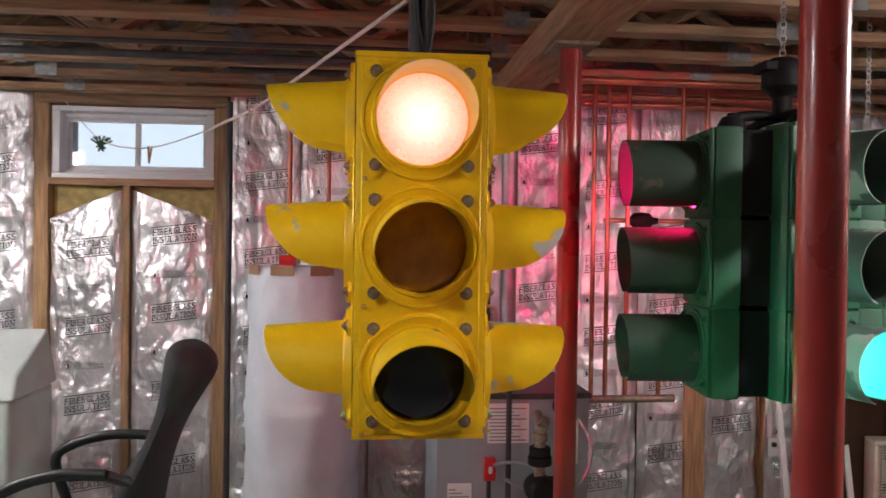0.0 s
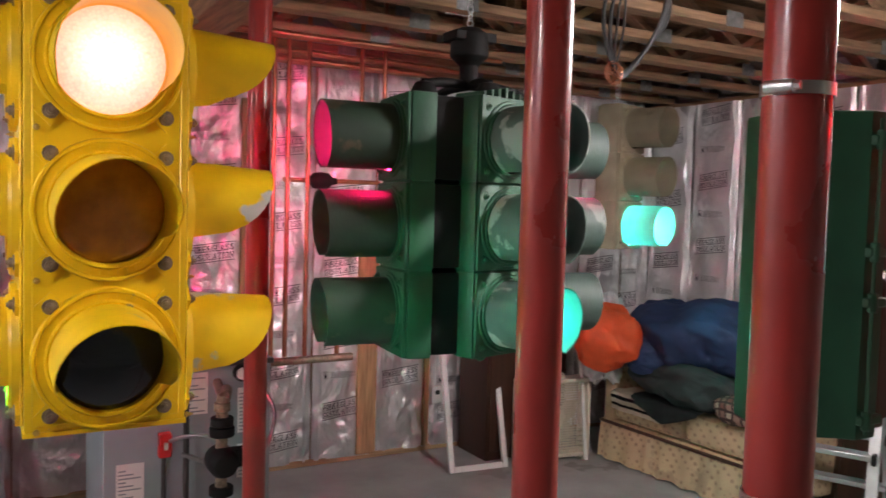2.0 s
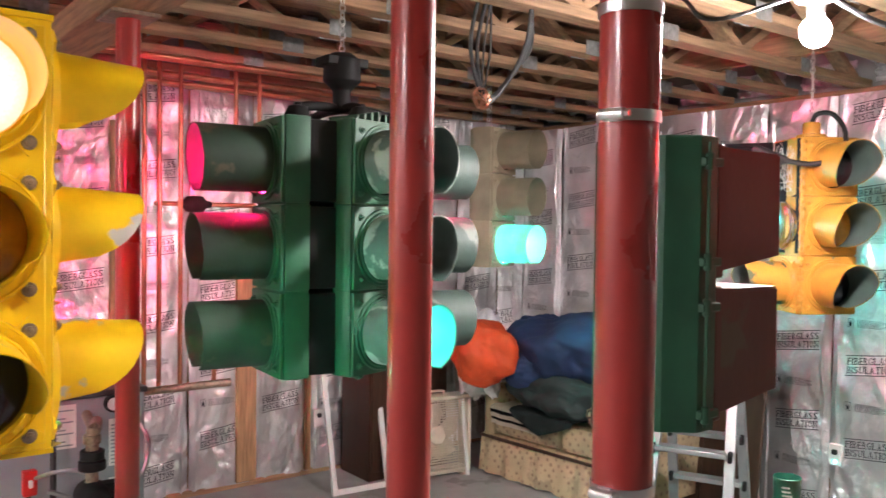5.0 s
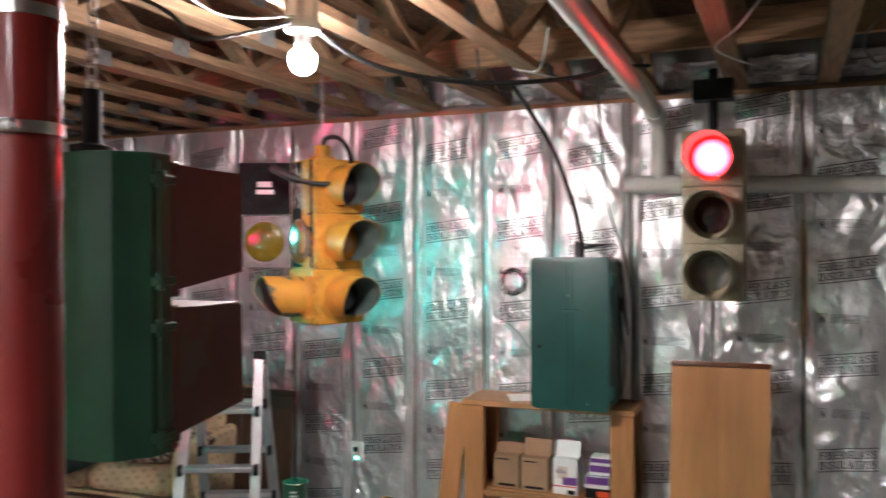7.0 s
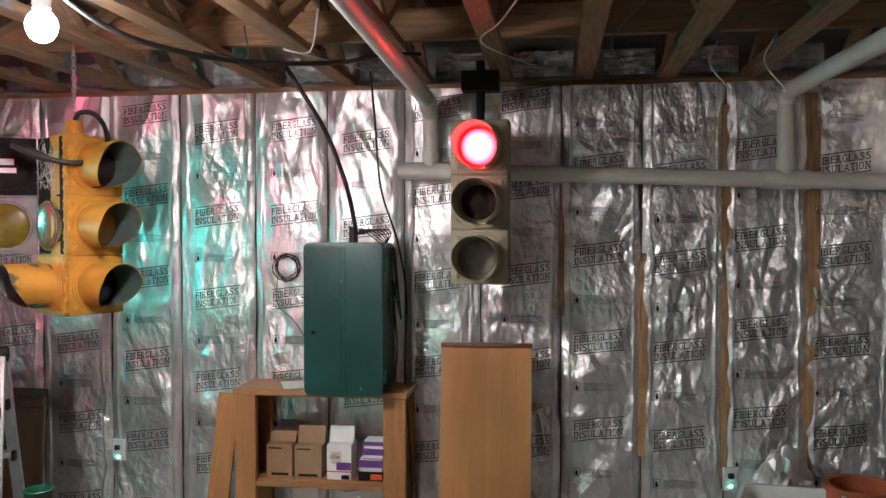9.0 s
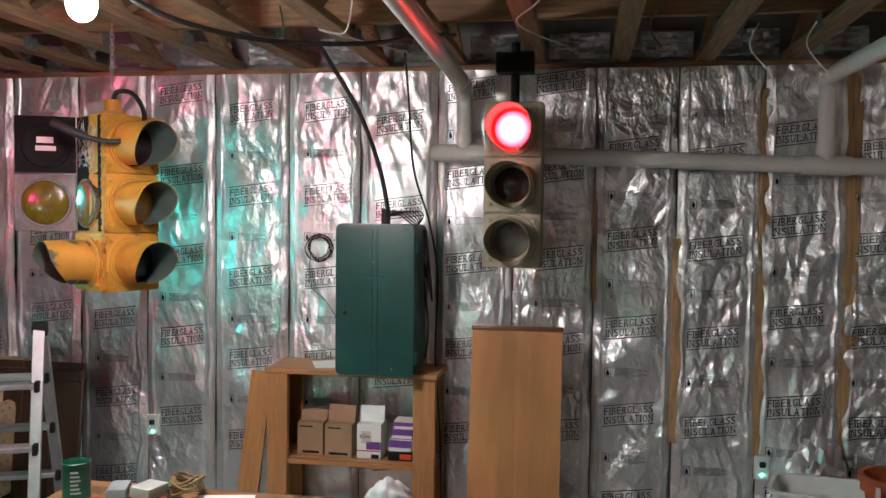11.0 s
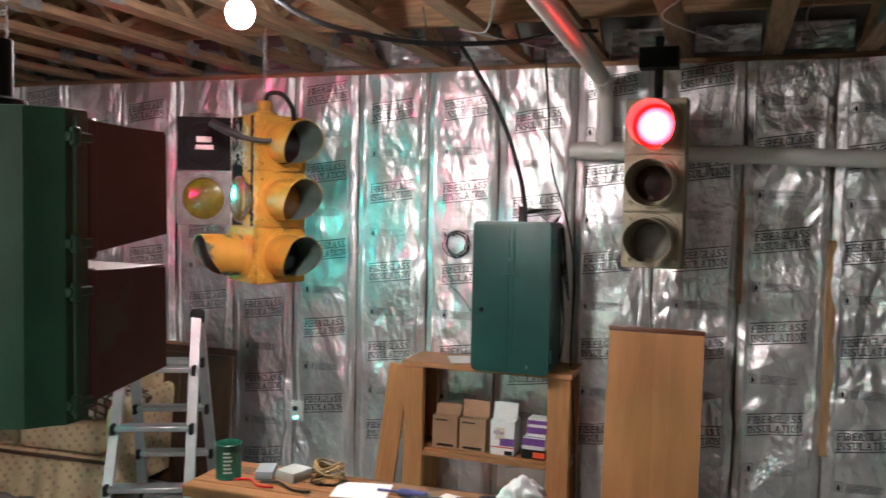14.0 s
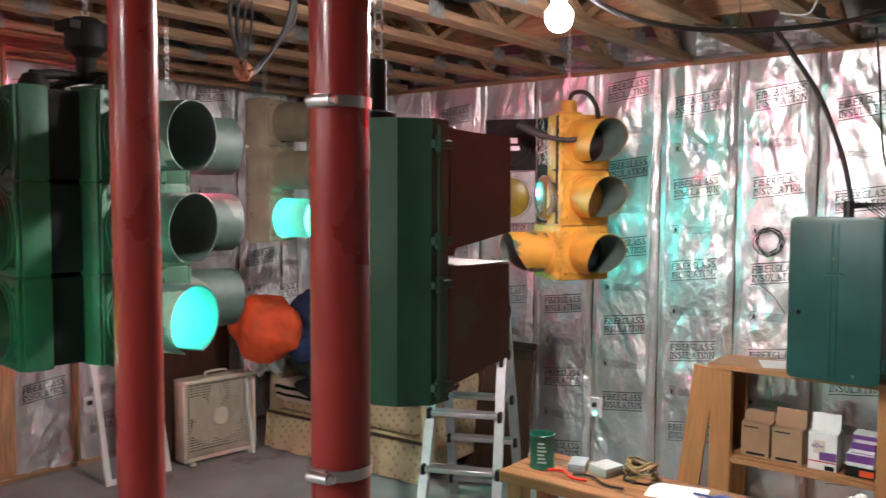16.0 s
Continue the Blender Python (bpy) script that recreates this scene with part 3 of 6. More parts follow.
for (y, low, mid), after in zip(BAYS, [b[0] for b in BAYS[1:]] + [Y1]):
    w = after - y
    near = -1.8 < y < 4.9
    # local x runs towards -y in the world, so that -y local looks to -x
    batt(wall_e, pose(X1, y + w, 0, 0, 0, -90), w - 0.006, fine=1.7 if near else 0.6, stamps=-2.2 < y < 4.5,
         phase=(low - 0.012 - 0.13) % 0.441, mid=y + w - mid, loose=1.7 if y < 0.2 else 0.9)
    stud(wall_e, X1 + 0.022, X1 + BACK, y - 0.019, y + 0.019, 0.04, 2.36)
# wood strips left bare along some seams
for y, z0, z1, w in ((-0.525, 0.5, 1.52, 0.05), (-0.925, 0.35, 2.25, 0.052), (-1.318, 0.3, 2.3, 0.08), (-1.72, 0.1, 2.3, 0.09), (-0.12, 1.2, 1.75, 0.02)):
    stud(wall_e, X1 - 0.017, X1 + 0.021, y - w / 2, y + w / 2, z0, z1)
stud(wall_e, X1 + 0.03, X1 + BACK, Y0, Y1, 2.362, CEIL, "top_plate", M_woody)
stud(wall_e, X1 - 0.02, X1 + BACK, Y0, Y1, 0.001, 0.04, "bottom_plate", M_woody)

# north wall: window bay and batts
for x0, x1 in ((-1.735, -1.66), (-0.75, -0.675), (-1.255, -1.215)):
    stud(wall_n, x0, x1, Y1 - 0.035, Y1 + BACK, 0.04, 2.38 if x0 != -1.255 else 1.90)
stud(wall_n, -1.66, -0.75, Y1 - 0.035, Y1 + BACK, 1.90, 1.94, "window_sill_plate", M_wood)
stud(wall_n, -1.735, -0.675, Y1 - 0.05, Y1 + BACK, 2.355, 2.50, "window_header", M_wood)
for x0, x1 in ((-1.655, -1.26), (-1.21, -0.755)):
    w = x1 - x0
    first = x0 < -1.5
    batt(wall_n, pose(x0, Y1, 0), w, z1=1.88, sag=(lambda s, f=first: 0.17 * (1 - s) if f else 0.17 * s), phase=0.08 if first else 0.16)
    bm = bmesh.new()
    box(bm, x0, x1, Y1 + 0.05, Y1 + BACK, 1.6, 1.9)
    part("glass_wool", bm, M_batt, wall_n, "bare yellow glass wool above the drooping foil")
xs = [-0.665 + PITCH * k for k in range(0, 13)]
for x in xs:
    w = PITCH if x + PITCH < X1 else X1 - x
    if w > 0.06:
        batt(wall_n, pose(x, Y1, 0), w - 0.006, z1=2.44, fine=1.25)
        stud(wall_n, x - 0.019, x + 0.019, Y1 + 0.022, Y1 + BACK, 0.04, 2.44)
for x in (-1.735 - PITCH, -1.735 - 2 * PITCH, X0):
    batt(wall_n, pose(x, Y1, 0), PITCH - 0.006, z1=2.42)
for x, w, z1 in ((2.06, 0.13, 1.6), (2.53, 0.04, 2.0), (1.31, 0.03, 2.2)):
    stud(wall_n, x, x + w, Y1 - 0.05, Y1 + 0.02, 0.04, z1)
stud(wall_n, -0.675, X1, Y1 - 0.02, Y1 + BACK, 2.45, 2.50, "top_plate", M_wood)
stud(wall_n, X0, X1, Y1 - 0.02, Y1 + BACK, 0.001, 0.04, "bottom_plate", M_wood)

# window
win = empty("window_1", pose(-1.205, Y1 + 0.03, 2.145), "white vinyl sliding basement window with two panes", "window", kind="structure")
bm = bmesh.new()
for a in ((-0.45, 0.45, -0.03, 0.12, 0.175, 0.205), (-0.45, 0.45, -0.03, 0.12, -0.205, -0.175), (-0.45, -0.405, -0.03, 0.12, -0.175, 0.175), (0.405, 0.45, -0.03, 0.12, -0.175, 0.175),
          (-0.405, 0.405, 0.06, 0.1, 0.15, 0.174), (-0.405, 0.405, 0.06, 0.1, -0.174, -0.15)):
    box(bm, *a)
part("window_frame", bevelled(bm, 0.004, 1), M_vinyl, win)
for x0, x1, y in ((-0.40, 0.01, 0.07), (-0.01, 0.40, 0.05)):
    bm = bmesh.new()
    for a in ((x0, x1, y, y + 0.018, 0.125, 0.15), (x0, x1, y, y + 0.018, -0.15, -0.125), (x0, x0 + 0.028, y, y + 0.018, -0.125, 0.125), (x1 - 0.028, x1, y, y + 0.018, -0.125, 0.125)):
        box(bm, *a)
    sash = part("sash", bevelled(bm, 0.003, 1), M_vinyl, win)
    bm = bmesh.new()
    box(bm, x0 + 0.028, x1 - 0.028, y + 0.006, y + 0.011, -0.125, 0.125)
    gm = bpy.data.materials.new("window_glass")
    gm.use_nodes = True
    gb = gm.node_tree.nodes["Principled BSDF"]
    gb.inputs["Transmission Weight"].default_value, gb.inputs["Roughness"].default_value, gb.inputs["IOR"].default_value = 1.0, 0.02, 1.45
    pane = part("pane", bm, gm, sash)
    pane.visible_shadow = False
# a pale sky far behind the window
bm = bmesh.new()
box(bm, -14, 11, 14.0, 14.1, 0.5, 14)
sm = bpy.data.materials.new("pale_sky")
sm.use_nodes = True
sb = sm.node_tree.nodes["Principled BSDF"]
sb.inputs["Base Color"].default_value = (0.6, 0.7, 0.78, 1)
sb.inputs["Emission Color"].default_value, sb.inputs["Emission Strength"].default_value = (0.55, 0.70, 0.78, 1), 0.95
thing("backdrop", bm, sm, "pale overcast sky outside the basement window", "sky", kind="structure")

# ceiling: open-web trusses under a board deck
bm = bmesh.new()
box(bm, X0 - 0.3, X1 + 0.3, Y0 - 0.3, Y1 + 0.3, 2.80, 2.83)
deck = thing("ceiling", bm, M_osb, "bare wood-strand subfloor over open-web floor trusses", "ceiling", kind="structure")


def truss_meshes():
    bm = bmesh.new()
    box(bm, X0 - 0.1, X1 + 0.05, -0.044, 0.044, 0.0, 0.038)
    box(bm, X0 - 0.1, X1 + 0.05, -0.044, 0.044, 0.335, 0.373)
    L, x, flip = 0.52, X0, 0
    while x < X1 - 0.1:
        x2 = min(x + L, X1)
        za, zb = (0.03, 0.34) if flip % 2 == 0 else (0.34, 0.03)
        d = Vector((x2 - x, 0, zb - za))
        a = math.atan2(d.z, d.x)
        box(bm, 0, d.length, -0.038, 0.038, -0.018, 0.018, Matrix.Translation((x, 0, za)) @ Matrix.Rotation(-a, 4, "Y"))
        if flip % 3 == 0:
            box(bm, x2 - 0.018, x2 + 0.018, -0.037, 0.037, 0.037, 0.336)
        x, flip = x2, flip + 1
    bevelled(bm, 0.003, 1)
    return mesh_of("truss", bm, M_wood, 30)


TR = truss_meshes()
bmp = bmesh.new()
for k in range(7):
    for z in (0.0, 0.335):
        xx = X0 + 0.52 * 2 * k + (0.52 if z == 0 else 0)
        for s in (-1, 1):
            box(bmp, xx - 0.05, xx + 0.05, s * 0.0455 - 0.001, s * 0.0455 + 0.001, z - 0.004, z + 0.06)
PLATES = mesh_of("nail_plate", bmp, M_galv)
for k in range(-8, 12):
    t = new("truss", TR)
    t.matrix_basis = pose(0, 0.18 + PITCH * k, CEIL)
    tagged(t, "open-web floor truss of rough pale lumber", "truss", "floor trusses", "structure")
    p = new("nail_plate", PLATES)
    p.parent = t
for x, z, w in ((3.72, 2.462, 0.14), (0.2, 2.462, 0.14), (-1.9, 2.462, 0.14)):
    bm = bbox(x - 0.019, x + 0.019, Y0, Y1, z, z + w, 0.003, 1)
    thing("strongback", bm, M_woody, "long board laid across the trusses as bracing", "beam", kind="structure")
thing("girder", bbox(0.71, 0.89, 0.5, Y1 + 0.1, 2.295, 2.393, 0.004, 1), M_woody, "reddish-brown girder over the steel posts", "beam", kind="structure")
# foil scraps tucked between the truss ends
for k in range(-8, 12):
    bm = bmesh.new()
    y = 0.18 + PITCH * k
    n = 12
    grid = [[bm.verts.new((X1 + 0.07 + 0.05 * noise.noise(Vector((i * 0.5, j * 0.5, k * 3.0))), y + 0.05 + 0.305 * i / n, 2.425 + 0.13 * j / n)) for j in range(n + 1)] for i in range(n + 1)]
    for i in range(n):
        for j in range(n):
            bm.faces.new((grid[i][j], grid[i + 1][j], grid[i + 1][j + 1], grid[i][j + 1]))
    part("foil_scrap", bm, M_foilc, wall_e, smooth=25)


# ---- steel posts ----
def post(x, y, clamps, label):
    t = empty("steel_post", pose(x, y, 0), label, "post", "steel posts under the girder")
    bm = bmesh.new()
    lathe(bm, [(0.0, 0.012), (0.038, 0.012), (0.038, 2.28), (0.0, 2.28)], 32)
    part("shaft", bm, M_red, t)
    part("base_plate", bbox(-0.08, 0.08, -0.08, 0.08, 0.0, 0.012, 0.002, 1), M_rust, t)
    part("top_plate", bbox(-0.075, 0.075, -0.09, 0.09, 2.281, 2.294, 0.002, 1), M_rust, t)
    for z, turn in clamps:
        bm = bmesh.new()
        lathe(bm, [(0.0384, z - 0.007), (0.0402, z - 0.007), (0.0402, z + 0.007), (0.0384, z + 0.007)], 36)
        c = part("hose_clamp", bm, M_steel, t, "bright steel band clamp")
        bm = bmesh.new()
        tube(bm, [(-0.016, -0.047, z), (0.016, -0.047, z)], 0.0075, 10)
        box(bm, -0.008, 0.008, -0.046, -0.038, z - 0.008, z + 0.008)
        tube(bm, [(0.016, -0.047, z), (0.023, -0.047, z)], 0.005, 6)
        part("screw", bm, M_steel, c, m=pose(0, 0, 0, 0, 0, turn))
    return t


post(0.80, 2.81, [], "dark red painted steel jack post")
post(0.80, 1.238, [], "glossy red painted steel jack post")
post(0.80, 0.77, [(1.905, 100), (1.772, -75), (1.307, -80)], "red painted steel jack post with three band clamps")


# ---- traffic signals ----
def visor_bm(r, length_at, seg=36, thick=0.0025, slot=0.0):
    """A hood round the -y axis; length_at(a) gives its length at the angle a from the top."""
    bm = bmesh.new()
    rings = []
    steps = 5
    a0, a1 = -math.pi + slot, math.pi - slot
    for rr in (r, r - thick):
        g = []
        for i in range(seg + 1):
            a = a0 + (a1 - a0) * i / seg
            row = []
            for j in range(steps + 1):
                y = -length_at(a) * j / steps
                row.append(bm.verts.new((rr * math.sin(a), y, rr * math.cos(a))))
            g.append(row)
        rings.append(g)
    for g in rings:
        for i in range(seg):
            for j in range(steps):
                bm.faces.new((g[i][j], g[i + 1][j], g[i + 1][j + 1], g[i][j + 1]))
    for i in range(seg):
        bm.faces.new((rings[0][i][steps], rings[0][i + 1][steps], rings[1][i + 1][steps], rings[1][i][steps]))
    for i in (0, seg):
        for j in range(steps):
            bm.faces.new((rings[0][i][j], rings[0][i][j + 1], rings[1][i][j + 1], rings[1][i][j]))
    return bm


def dome_bm(r, bulge, seg=32, rings=8):
    bm = bmesh.new()
    prof = [(r * math.sin(k / rings * math.pi / 2), bulge * math.cos(k / rings * math.pi / 2)) for k in range(rings + 1)]
    lathe(bm, prof, seg, Matrix.Rotation(radians(90), 4, "X"))
    return bm


def bolt_bm(r):
    bm = bmesh.new()
    lathe(bm, [(0, 0.014), (r * 0.30, 0.014), (r * 0.34, 0.010), (r * 0.60, 0.0095), (r * 0.62, 0.0035), (r * 0.95, 0.003), (r, 0)], 12, Matrix.Rotation(radians(90), 4, "X"))
    return bm


def cut(kind, L):
    if kind == "cap":
        return lambda a: L * max(0.05, math.sqrt(max(0.0, 1 - (abs(a) / 2.1) ** 3)))
    if kind == "tunnel":
        return lambda a: L * (1.0 - 0.06 * (1 - math.cos(a)) / 2)
    return lambda a: L * (1.0 if abs(a) < 1.3 else max(0.3, 1 - 0.7 * ((abs(a) - 1.3) / 1.84) ** 1.2))


def head(parent, m, w, sec, n, depth, paint, visor_paint, lenses, visor="tunnel", vlen=0.2, r=0.102, label="", rings=True, open_doors=(), no_visor=(), ribs=False, shell=0.82, lining=None, lens_r=None):
    """A stack of sections; front at y=0 looking to -y, bottom at z=0, middle at x=0. lenses run from the top."""
    bm = bmesh.new()
    g = depth * shell
    box(bm, -w / 2 + 0.003, w / 2 - 0.003, 0.004, g - 0.002, 0.0, sec * n)
    h = part("housing", bevelled(bm, 0.006, 2), paint, parent, label, m=m)
    for k in range(n):
        z0 = sec * k
        part("section", bbox(-w / 2, w / 2, 0.0, g, z0 + 0.0016, z0 + sec - 0.0016, 0.006, 2), paint, h)
        part("back_shell", bbox(-w / 2 + 0.012, w / 2 - 0.012, g + 0.0005, depth, z0 + 0.006, z0 + sec - 0.006, 0.012, 2), M_black if shell < 0.6 else paint, h)
    for k in range(n):
        zc = sec * (n - 1 - k) + sec / 2
        if k in open_doors:
            continue
        # door with raised ring, bolts at its corners
        bm = bmesh.new()
        box(bm, -w / 2 + 0.004, w / 2 - 0.004, -0.012, -0.001, zc - sec / 2 + 0.004, zc + sec / 2 - 0.004)
        bevelled(bm, 0.004, 2)
        for rr, hh in ((r + 0.012, 0.018), (r + 0.002, 0.024)):
            lathe(bm, [(rr - 0.006, 0.010), (rr - 0.004, hh), (rr + 0.004, hh), (rr + 0.007, 0.010)], 40, Matrix.Translation((0, 0, zc)) @ Matrix.Rotation(radians(90), 4, "X"))
        d = part("door", bm, paint, h, smooth=35)
        bm = dome_bm(lens_r or r - 0.002, 0.02)
        part("lens", bm, lenses[k], h, smooth=60, m=pose(0, -0.012, zc))
        if k not in no_visor:
            bm = visor_bm(r, cut(visor, vlen), slot=0.0 if visor == "cap" else 0.35)
            v = part("visor", bm, visor_paint, h, m=pose(0, -0.014, zc, 0, 0, 0))
            bm = visor_bm(r - 0.0035, cut(visor, vlen - 0.002), thick=0.0008, slot=0.0 if visor == "cap" else 0.35)
            if visor != "cap" and visor_paint is not M_tanv:
                part("visor_lining", bm, lining or M_lining, h, "matt inside of the hood", m=pose(0, -0.014, zc))
        if rings:
            for sx in (-1, 1):
                for sz in (-1, 1):
                    part("door_bolt", bolt_bm(0.0135), M_rust if paint is M_yel else paint, h, m=pose(sx * (w / 2 - 0.032), -0.012, zc + sz * (sec / 2 - 0.036)))
    if ribs:
        bm = bmesh.new()
        for i in range(7):
            box(bm, -w * 0.36 + i * w * 0.12 - 0.004, -w * 0.36 + i * w * 0.12 + 0.004, 0.01, depth * 0.7, sec * n, sec * n + 0.03 * (1 - abs(i - 3) / 5))
        part("top_ribs", bm, paint, h)
    return h


# the yellow four-way signal
YW, YS = 0.285, 0.2735
yel = empty("traffic_signal", pose(0.213, 1.943, 1.1955, 0, 0, 0), "bright yellow four-way traffic signal with chipped paint, red lamp lit", "traffic signal", "hanging traffic signals")
bm = bmesh.new()
box(bm, -YW / 2, YW / 2, -YW / 2, YW / 2, 0, 3 * YS)
bevelled(bm, 0.005, 2)
box(bm, -YW / 2 - 0.003, YW / 2 + 0.003, -YW / 2 - 0.003, YW / 2 + 0.003, 3 * YS - 0.001, 3 * YS + 0.010)
box(bm, -YW / 2 - 0.002, YW / 2 + 0.002, -YW / 2 - 0.002, YW / 2 + 0.002, -0.008, 0.001)
body = part("body", bm, M_yel, yel, "one-piece square body in chipped yellow paint")


def yellow_face(turn, lit, red):
    fm = pose(0, 0, 0, 0, 0, turn) @ pose(0, -YW / 2, 0)
    bm = bmesh.new()
    box(bm, -YW / 2 + 0.012, YW / 2 - 0.012, -0.006, 0.0, 0.012, 3 * YS - 0.012)
    bevelled(bm, 0.003, 1)
    face = part("face_plate", bm, M_yel, yel, m=fm)
    for k in range(3):
        zc = 3 * YS - YS / 2 - k * YS + (0.002, 0.0, -0.004)[k]
        bm = bmesh.new()
        rim = [(0.099, 0.004), (0.101, 0.022), (0.107, 0.024), (0.109, 0.017), (0.111, 0.0145), (0.124, 0.0145), (0.126, 0.0185), (0.131, 0.0185), (0.134, 0.004)]
        lathe(bm, rim, 56, Matrix.Translation((0, 0, zc)) @ Matrix.Rotation(radians(90), 4, "X"))
        # raised foundry letters round the rim, as plain lumps
        for i in range(22):
            a = radians(-72 + 8.0 * (i % 11) + 32) + (math.pi if i > 10 else 0)
            box(bm, -0.0019, 0.0019, -0.0172, -0.0140, -0.0045, 0.0045, Matrix.Translation((0.1175 * math.sin(a), 0, zc + 0.1175 * math.cos(a))) @ Matrix.Rotation(a, 4, "Y"))
        # ears for the bolts
        for sx in (-1, 1):
            for sz in (-1, 1):
                box(bm, -0.019, 0.019, -0.013, -0.003, -0.019, 0.019, Matrix.Translation((sx * 0.1, 0, zc + sz * 0.1)) @ Matrix.Rotation(radians(45), 4, "Y"))
        part("lens_ring", bm, M_yel, face, smooth=35)
        mats = (L_red_off, L_amb_off, L_grn_off)
        on = {0: red, 2: red}
        part("lens", dome_bm(0.1, 0.018), on[k] if k == lit else mats[k], face, m=pose(0, -0.006, zc))
        part("visor", visor_bm(0.104, cut("cap", 0.184)), M_yelv, face, m=pose(0, -0.012, zc, 4, 0, 0))
        for sx in (-1, 1):
            for sz in (-1, 1):
                part("door_bolt", bolt_bm(0.0145), M_rust, face, m=pose(sx * 0.1, -0.0128, zc + sz * 0.1))
        part("rivet", bolt_bm(0.006), M_brass, face, m=pose(-0.122, -0.006, zc - 0.13))


yellow_face(0, 0, G_red)
yellow_face(90, 2, G_grnn)
yellow_face(180, 0, G_rede)
yellow_face(-90, 2, G_grn)
bm = bmesh.new()
lathe(bm, [(0, 3 * YS + 0.05), (0.022, 3 * YS + 0.05), (0.022, 3 * YS + 0.02), (0.05, 3 * YS + 0.018), (0.055, 3 * YS + 0.009)], 24)
part("hub", bm, M_rust, yel)
bm = bmesh.new()
tube(bm, [(0, 0, 3 * YS + 0.03), (0, 0, 3 * YS + 0.40)], 0.024, 14)
for k in range(3):
    tube(bm, smoothline([(0.02, -0.02, 3 * YS + 0.03), (0.03 - 0.02 * k, -0.03, 3 * YS + 0.15), (0.01, -0.026, 3 * YS + 0.4)]), 0.006, 6)
part("hanger_pipe", bm, M_blackp, yel, "dark taped hanger pipe")

# the green four-way cluster
GS, GW, GD = 0.262, 0.262, 0.19
grn = empty("traffic_signal", pose(1.37, 2.44, 1.172), "weathered green four-way traffic signal cluster on a pipe bracket", "traffic signal", "hanging traffic signals")
GI = grn.matrix_basis.inverted()
head(grn, GI @ facing(1.105, 2.415, 1.172, 276), GW, GS, 3, GD, M_grn, M_grnv, [G_redp, L_amb_off, L_grn_off], "tunnel", 0.222, 0.102, shell=0.42)
head(grn, GI @ facing(1.402, 2.25, 1.172, 166), GW, GS, 3, GD, M_grn, M_pale, [L_red_off, L_amb_off, G_grn], "tunnel", 0.222, 0.102, shell=0.42, ribs=True)
head(grn, GI @ facing(1.64, 2.44, 1.172, 95), GW, GS, 3, GD, M_grn, M_mid, [G_redn, L_amb_off, L_grn_off], "tunnel", 0.222, 0.102, shell=0.42)
head(grn, GI @ facing(1.37, 2.74, 1.172, 5), GW, GS, 3, GD, M_grn, M_grnv, [G_redf, L_amb_off, L_grn_off], "tunnel", 0.222, 0.102, shell=0.42)
for z in (0.81, -0.03):
    for x, y in ((-0.17, -0.02), (0.0, -0.12), (0.18, 0.0), (0.0, 0.2)):
        bm = bmesh.new()
        tube(bm, smoothline([(0, 0, z + 0.03), (x * 0.6, y * 0.6, z + 0.03), (x, y, z + 0.015), (x, y, z - 0.01 if z > 0 else z + 0.03)], 5), 0.015, 12)
        if z > 0:
            lathe(bm, [(0, 0.034), (0.012, 0.034), (0.014, 0.026), (0.028, 0.022), (0.036, 0.008), (0.042, -0.004), (0.042, -0.02)], 20, Matrix.Translation((x, y, z)))
        part("bracket_arm", bm, M_black if z > 0 else M_grn, grn)
bm = bmesh.new()
lathe(bm, [(0, 1.02), (0.035, 1.02), (0.06, 1.0), (0.062, 0.93), (0.05, 0.92), (0.03, 0.90), (0.028, 0.84)], 24)
box(bm, -0.075, 0.075, -0.045, 0.045, 0.975, 1.005)
part("hanger_box", bevelled(bm, 0.003, 1), M_black, grn, "black cast hanger box")


def chain_bm(p0, p1, link=0.028):
    bm = bmesh.new()
    p0, p1 = Vector(p0), Vector(p1)
    d = p1 - p0
    n = max(2, int(d.length / (link * 0.78)))
    for i in range(n):
        c = p0 + d * (i + 0.5) / n
        ring = [Vector((0.35 * link * math.cos(a), 0, 0.55 * link * math.sin(a))) for a in [2 * math.pi * k / 10 for k in range(11)]]
        rot = Matrix.Rotation(radians(90 * (i % 2)), 3, "Z")
        tube(bm, [c + rot @ q for q in ring], 0.0022, 6, False)
    return bm


def chain(p0, p1, label="bright steel chain hooked to the trusses"):
    return thing("chain", chain_bm(p0, p1), M_steel, label, "chain", group="chains")


chain((1.37, 2.44, 2.44), (1.37, 2.44, 2.176))

# tan signal on the far side
tan = empty("traffic_signal", pose(3.01, 3.585, 1.42), "tan single traffic signal hanging near the foil wall, green lamp lit", "traffic signal", "hanging traffic signals")
head(tan, pose(0.07, -0.02, -0.01, 0, 0, 180 - 164), 0.25, 0.26, 3, 0.15, M_tan, M_tanv, [L_red_off, L_amb_off, G_grnt], "tunnel", 0.215, 0.108)
chain((3.05, 3.66, 2.44), (3.05, 3.66, 2.165))
chain((2.17, 3.24, 2.80), (2.17, 3.24, 2.13), "bright steel chain with an eye bolt under the trusses")

bm = bmesh.new()
tube(bm, [(0.05, 0.06, 0.74), (0.05, 0.07, 1.378)], 0.0018, 6)
part("hanger_wire", bm, M_steel, tan)

